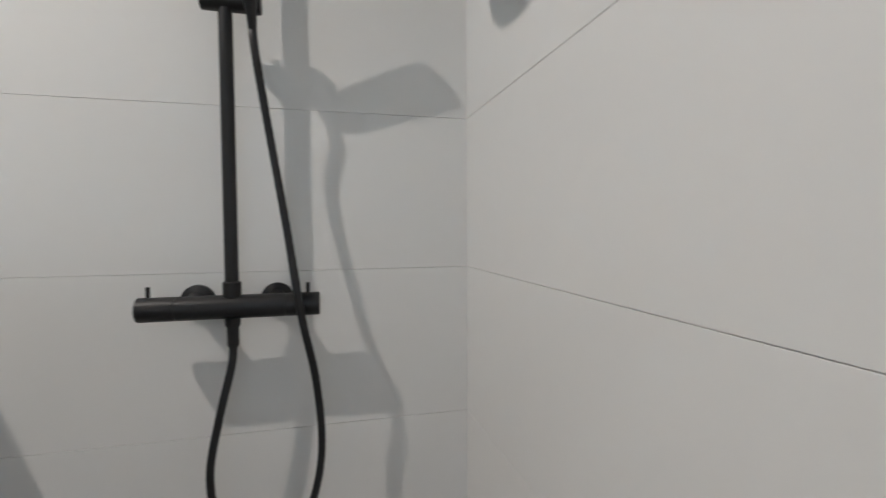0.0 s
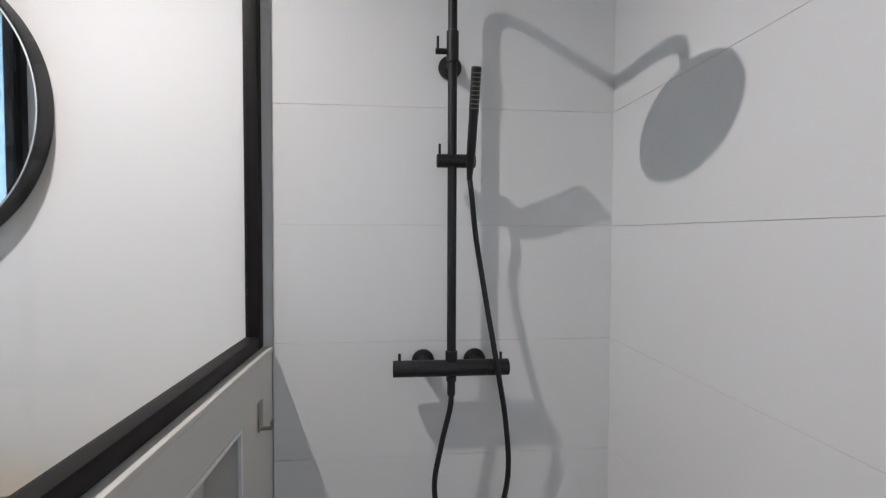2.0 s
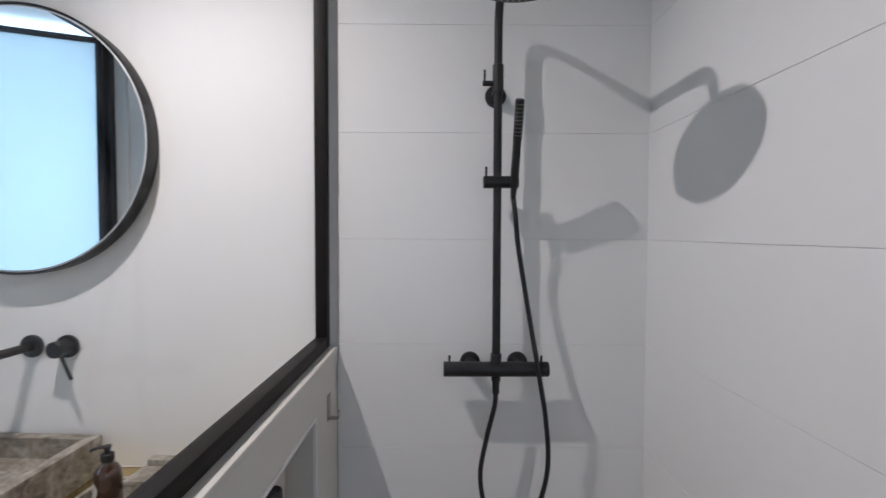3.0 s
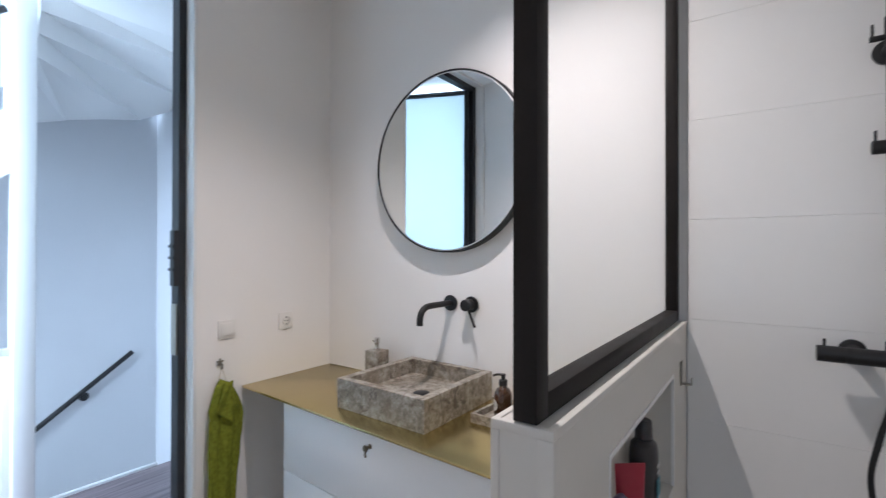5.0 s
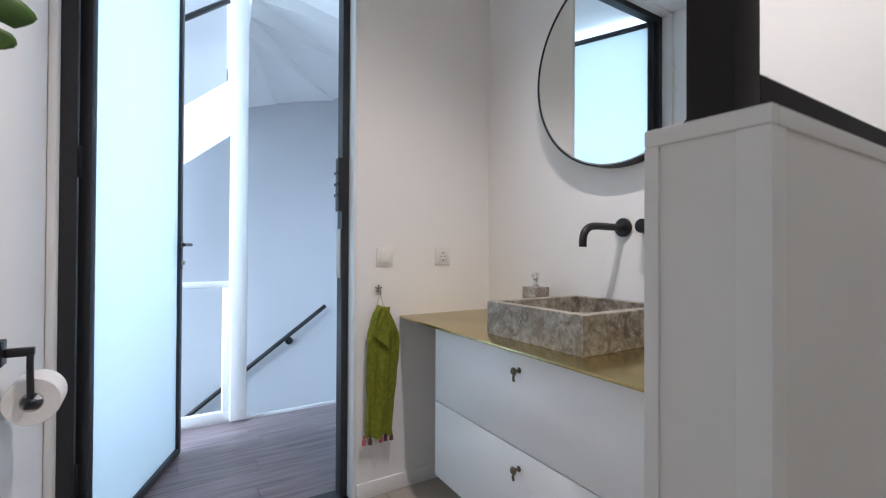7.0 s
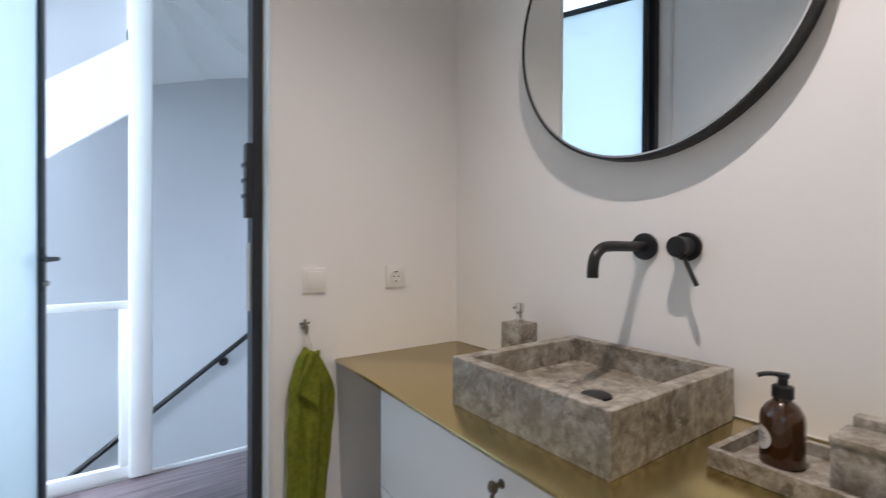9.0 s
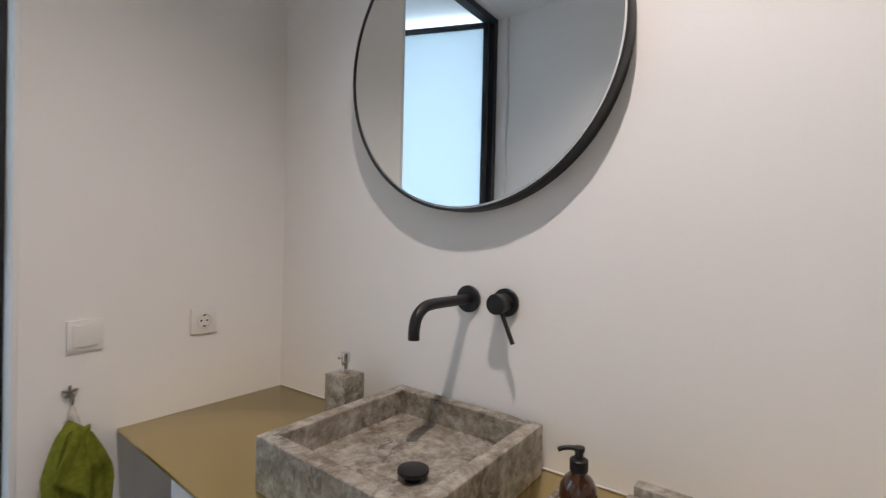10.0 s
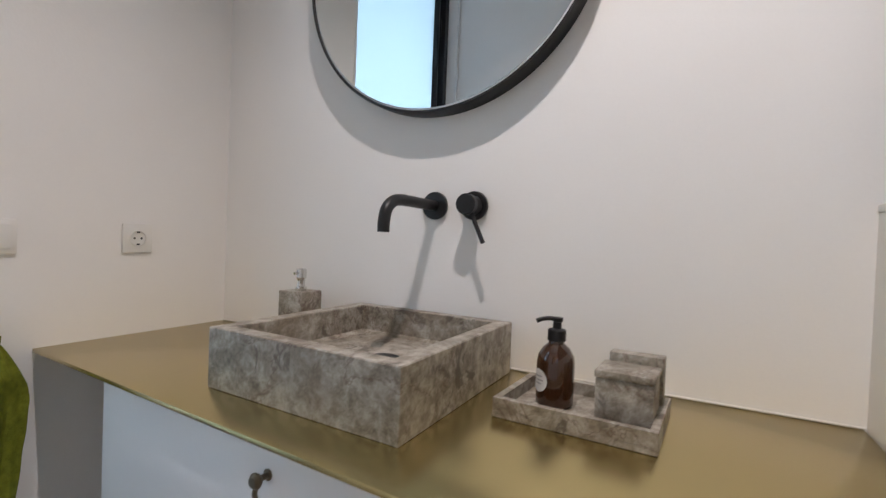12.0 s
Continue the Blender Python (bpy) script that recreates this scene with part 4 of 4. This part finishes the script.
def roll_holder():
    x, z = -1.705, 0.875
    e = empty("toilet_roll_holder", x, SY, z)
    boxes("plate", [((x - 0.024, SY + 0.0005, z - 0.027), (x + 0.024, SY + 0.012, z + 0.027))], BLACK, e, bevel=0.0015)
    boxes("arm", [((x - 0.009, SY + 0.012, z - 0.010), (x + 0.009, SY + 0.062, z + 0.008))], BLACK, e, bevel=0.0015)
    tube("bar", catmull([(x, SY + 0.055, z), (x + 0.012, SY + 0.056, z - 0.03), (x + 0.016, SY + 0.058, z - 0.085), (x + 0.012, SY + 0.058, z - 0.098), (x - 0.02, SY + 0.058, z - 0.10), (x - 0.115, SY + 0.058, z - 0.10)], 6), 0.0065, BLACK, e, 12)
    tagged(e, "black metal toilet roll holder on white wall", "toilet roll holder")
    r = empty("toilet_roll", x - 0.05, SY + 0.058, z - 0.112)
    turned("paper", [(0.021, 0), (0.050, 0), (0.052, 0.003), (0.052, 0.095), (0.050, 0.098), (0.021, 0.098)], (x + 0.004, SY + 0.058, z - 0.112), PAPER, r, (-1, 0, 0), 48)
    turned("core", [(0.0212, -0.0005), (0.0212, 0.0985), (0.0196, 0.0985), (0.0196, -0.0005), (0.0212, -0.0005)], (x + 0.004, SY + 0.058, z - 0.112), CARD, r, (-1, 0, 0), 40)
    return tagged(r, "white toilet roll hanging on the black holder", "toilet roll")


flush_plate()
roll_holder()


def leaf_mesh(length, width, cuts, seed):
    """A split monstera blade in its own plane: x along the midrib, y across, fingers parted by slits."""
    rnd = random.Random(seed)
    bm = bmesh.new()
    n = cuts
    for side in (-1, 1):
        for k in range(n):
            a0, a1 = k / n, (k + 1) / n
            gap = 0.10 + 0.08 * rnd.random()
            m = 12
            rows = []
            for i in range(m + 1):
                s = i / m
                row = []
                for j in range(7):
                    f = a0 + (a1 - a0) * (gap * 0.5 * min(1, max(0, s - 0.15) * 1.6) + (1 - gap * min(1, max(0, s - 0.15) * 1.6)) * j / 6)
                    reach = width * (math.sin(math.pi * min(1, 0.16 + 0.80 * f)) ** 0.75) * (1 - 0.16 * (abs(j - 3) / 3) ** 1.6 * s)
                    mid = length * (f ** 0.95)
                    bx = mid + (s ** 1.3) * reach * (0.35 + 0.45 * f)
                    by = side * s * reach
                    bz = -0.10 * (bx / length) ** 2 * length - 0.5 * s * s * reach * 0.45 + 0.012 * math.sin(9 * f + 3 * s)
                    row.append(bm.verts.new((bx, by, bz)))
                rows.append(row)
            for a, b in zip(rows, rows[1:]):
                for j in range(6):
                    bm.faces.new((a[j], a[j + 1], b[j + 1], b[j]))
    bmesh.ops.remove_doubles(bm, verts=bm.verts, dist=1e-4)
    return bm


def plant():
    px, py, pz = -1.00, SY - 0.13, NZ0 + 0.029
    e = empty("monstera_plant", px, py, pz)
    turned("pot", [(0, 0), (0.062, 0), (0.066, 0.004), (0.082, 0.15), (0.080, 0.155), (0.075, 0.153), (0.070, 0.12), (0, 0.12)], (px, py, pz), POT, e, seg=48)
    turned("soil", [(0.0715, 0.0), (0.04, 0.006), (0, 0.008)], (px, py, pz + 0.122), SOIL, e, seg=24)
    # foot of the blade, its tip, length, width, fingers a side, twist about the midrib
    leaves = [((-1.22, -1.940, 1.595), (-1.235, -1.765, 1.375), 0.270, 0.150, 5, -8), ((-1.20, -2.010, 1.880), (-1.20, -1.800, 1.610), 0.330, 0.060, 4, -10)]
    for k, (base, tip, ln, wd, cuts, twist) in enumerate(leaves):
        bm = leaf_mesh(ln, wd, cuts, 11 + k)
        ob = obj("leaf", bm, LEAF, None, smooth=True)
        along = (Vector(tip) - Vector(base)).normalized()
        face = Vector((1, 0, 0))
        across = face.cross(along).normalized()
        face = along.cross(across)
        turn = Matrix((along, across, face)).transposed().to_4x4()
        ob.matrix_basis = Matrix.Translation(base) @ turn @ pose(0, 0, 0, twist, 0, 0)
        s = ob.modifiers.new("thickness", "SOLIDIFY")
        s.thickness = 0.0012
        ob.parent = e
        ob.matrix_parent_inverse = e.matrix_basis.inverted()
        root = Vector((px + 0.02 * (k - 1), py + 0.01 * k, pz + 0.12))
        b = Vector(base)
        tube("stalk", catmull([root, root.lerp(b, 0.5) + Vector((0.02, -0.01, 0.10)), b + Vector((0.02, -0.01, 0.02)), b], 8), 0.0045, LEAF, e, 10)
    return tagged(e, "green split-leaf monstera in a white pot", "plant")


plant()


def glass_jar():
    e = empty("glass_jar", -1.21, SY - 0.12, NZ0 + 0.029)
    turned("body", [(0, 0), (0.034, 0), (0.038, 0.004), (0.038, 0.075), (0.030, 0.085), (0.028, 0.085), (0.034, 0.073), (0.034, 0.008), (0, 0.006)], (-1.21, SY - 0.12, NZ0 + 0.029), CLEAR, e, seg=32)
    turned("lid", [(0, 0), (0.031, 0), (0.032, 0.002), (0.032, 0.016), (0.030, 0.018), (0, 0.018)], (-1.21, SY - 0.12, NZ0 + 0.1145), NICKEL, e, seg=32)
    return tagged(e, "small clear glass jar on the oak shelf", "jar")


glass_jar()


def downlight():
    x, y = -1.07, -0.73
    e = empty("downlight", x, y, H)
    turned("ring", [(0.034, 0), (0.045, 0), (0.045, -0.004), (0.036, -0.006), (0.034, 0)], (x, y, H - 0.0005), TRIM, e, seg=40)
    turned("lamp_face", [(0, 0), (0.030, 0), (0.030, -0.003), (0, -0.003)], (x, y, H - 0.001), SPOTGLOW, e, seg=32)
    return tagged(e, "round recessed ceiling downlight, lit", "downlight")


downlight()


# ---------------- tiles and planks ----------------
def piece(name, size, material, cache={}):
    key = (name, tuple(round(s, 4) for s in size), material.name)
    if key not in cache:
        bm = bmesh.new()
        add_box(bm, (-size[0] / 2, -size[1] / 2, -size[2] / 2), (size[0] / 2, size[1] / 2, size[2] / 2), 0.0005, 1)
        me = bpy.data.meshes.new(name)
        bm.to_mesh(me)
        bm.free()
        me.materials.append(material)
        cache[key] = me
    return cache[key]


def lay(name, size, at, material, parent):
    ob = new(name, piece(name, size, material))
    ob.matrix_basis = Matrix.Translation(at)
    ob.parent = parent
    return ob


J = 0.0008
north_bed = setting(box("tile_bed_north", (-0.497, 0.0035, 0), (EX + 0.004, 0.0055, H), GROUT), "large white satin wall tiles with fine joints", "wall tiles")
east_bed = setting(box("tile_bed_east", (EX + 0.0035, -2.4, 0), (EX + 0.0055, 0.003, H), GROUT), "large white satin wall tiles with fine joints", "wall tiles")
ROW0, ROWH = 1.204, 0.335
rows_z = [ROW0 + ROWH * k for k in range(-4, 6)]
edges = [0.0] + [z for z in rows_z if 0.02 < z < H] + [H]
for za, zb in zip(edges, edges[1:]):
    lay("tile", (EX + 0.497 - 0.002, 0.008, zb - za - J), ((EX - 0.497) / 2, 0.0 + random.uniform(-0.0003, 0.0003), (za + zb) / 2), TILE, north_bed)
    for ya, yb in ((-1.0, -0.004), (-2.0, -1.0)):
        lay("tile", (0.008, yb - ya - J, zb - za - J), (EX + 0.0 + random.uniform(-0.0003, 0.0003), (ya + yb) / 2, (za + zb) / 2), TILE, east_bed)
floor_ob = bpy.data.objects["floor"]
for i in range(5):
    for j in range(6):
        xa, ya = -2.288 + 0.6 * i, -0.002 - 0.6 * j
        xb, yb = min(xa + 0.6, EX), max(ya - 0.6, -3.2)
        if xb - xa > 0.05 and ya - yb > 0.05:
            lay("tile", (xb - xa - 0.003, ya - yb - 0.003, 0.010), ((xa + xb) / 2, (ya + yb) / 2, -0.005), FLOORTILE, floor_ob)
hall_ob = bpy.data.objects["hall_floor"]
pw = 0.16
for i in range(9):
    xa = LX - 0.018 + pw * i
    xb = min(xa + pw, -2.42)
    if xb - xa < 0.03:
        continue
    y = -3.19 + random.uniform(0, 0.9)
    cuts = [-3.19, y, y + 1.38, y + 2.76, 0.095]
    for ya, yb in zip(cuts, cuts[1:]):
        yb = min(yb, 0.095)
        if yb - ya > 0.05:
            lay("plank", (xb - xa - 0.0015, yb - ya - 0.0015, 0.012), ((xa + xb) / 2, (ya + yb) / 2, -0.006), FLOORWOOD, hall_ob)
setting(box("threshold", (-2.42, DOOR_S + 0.038, -0.25), (-2.292, DOOR_N - 0.032, 0.004), STEEL), "dark threshold in the doorway", "trim")
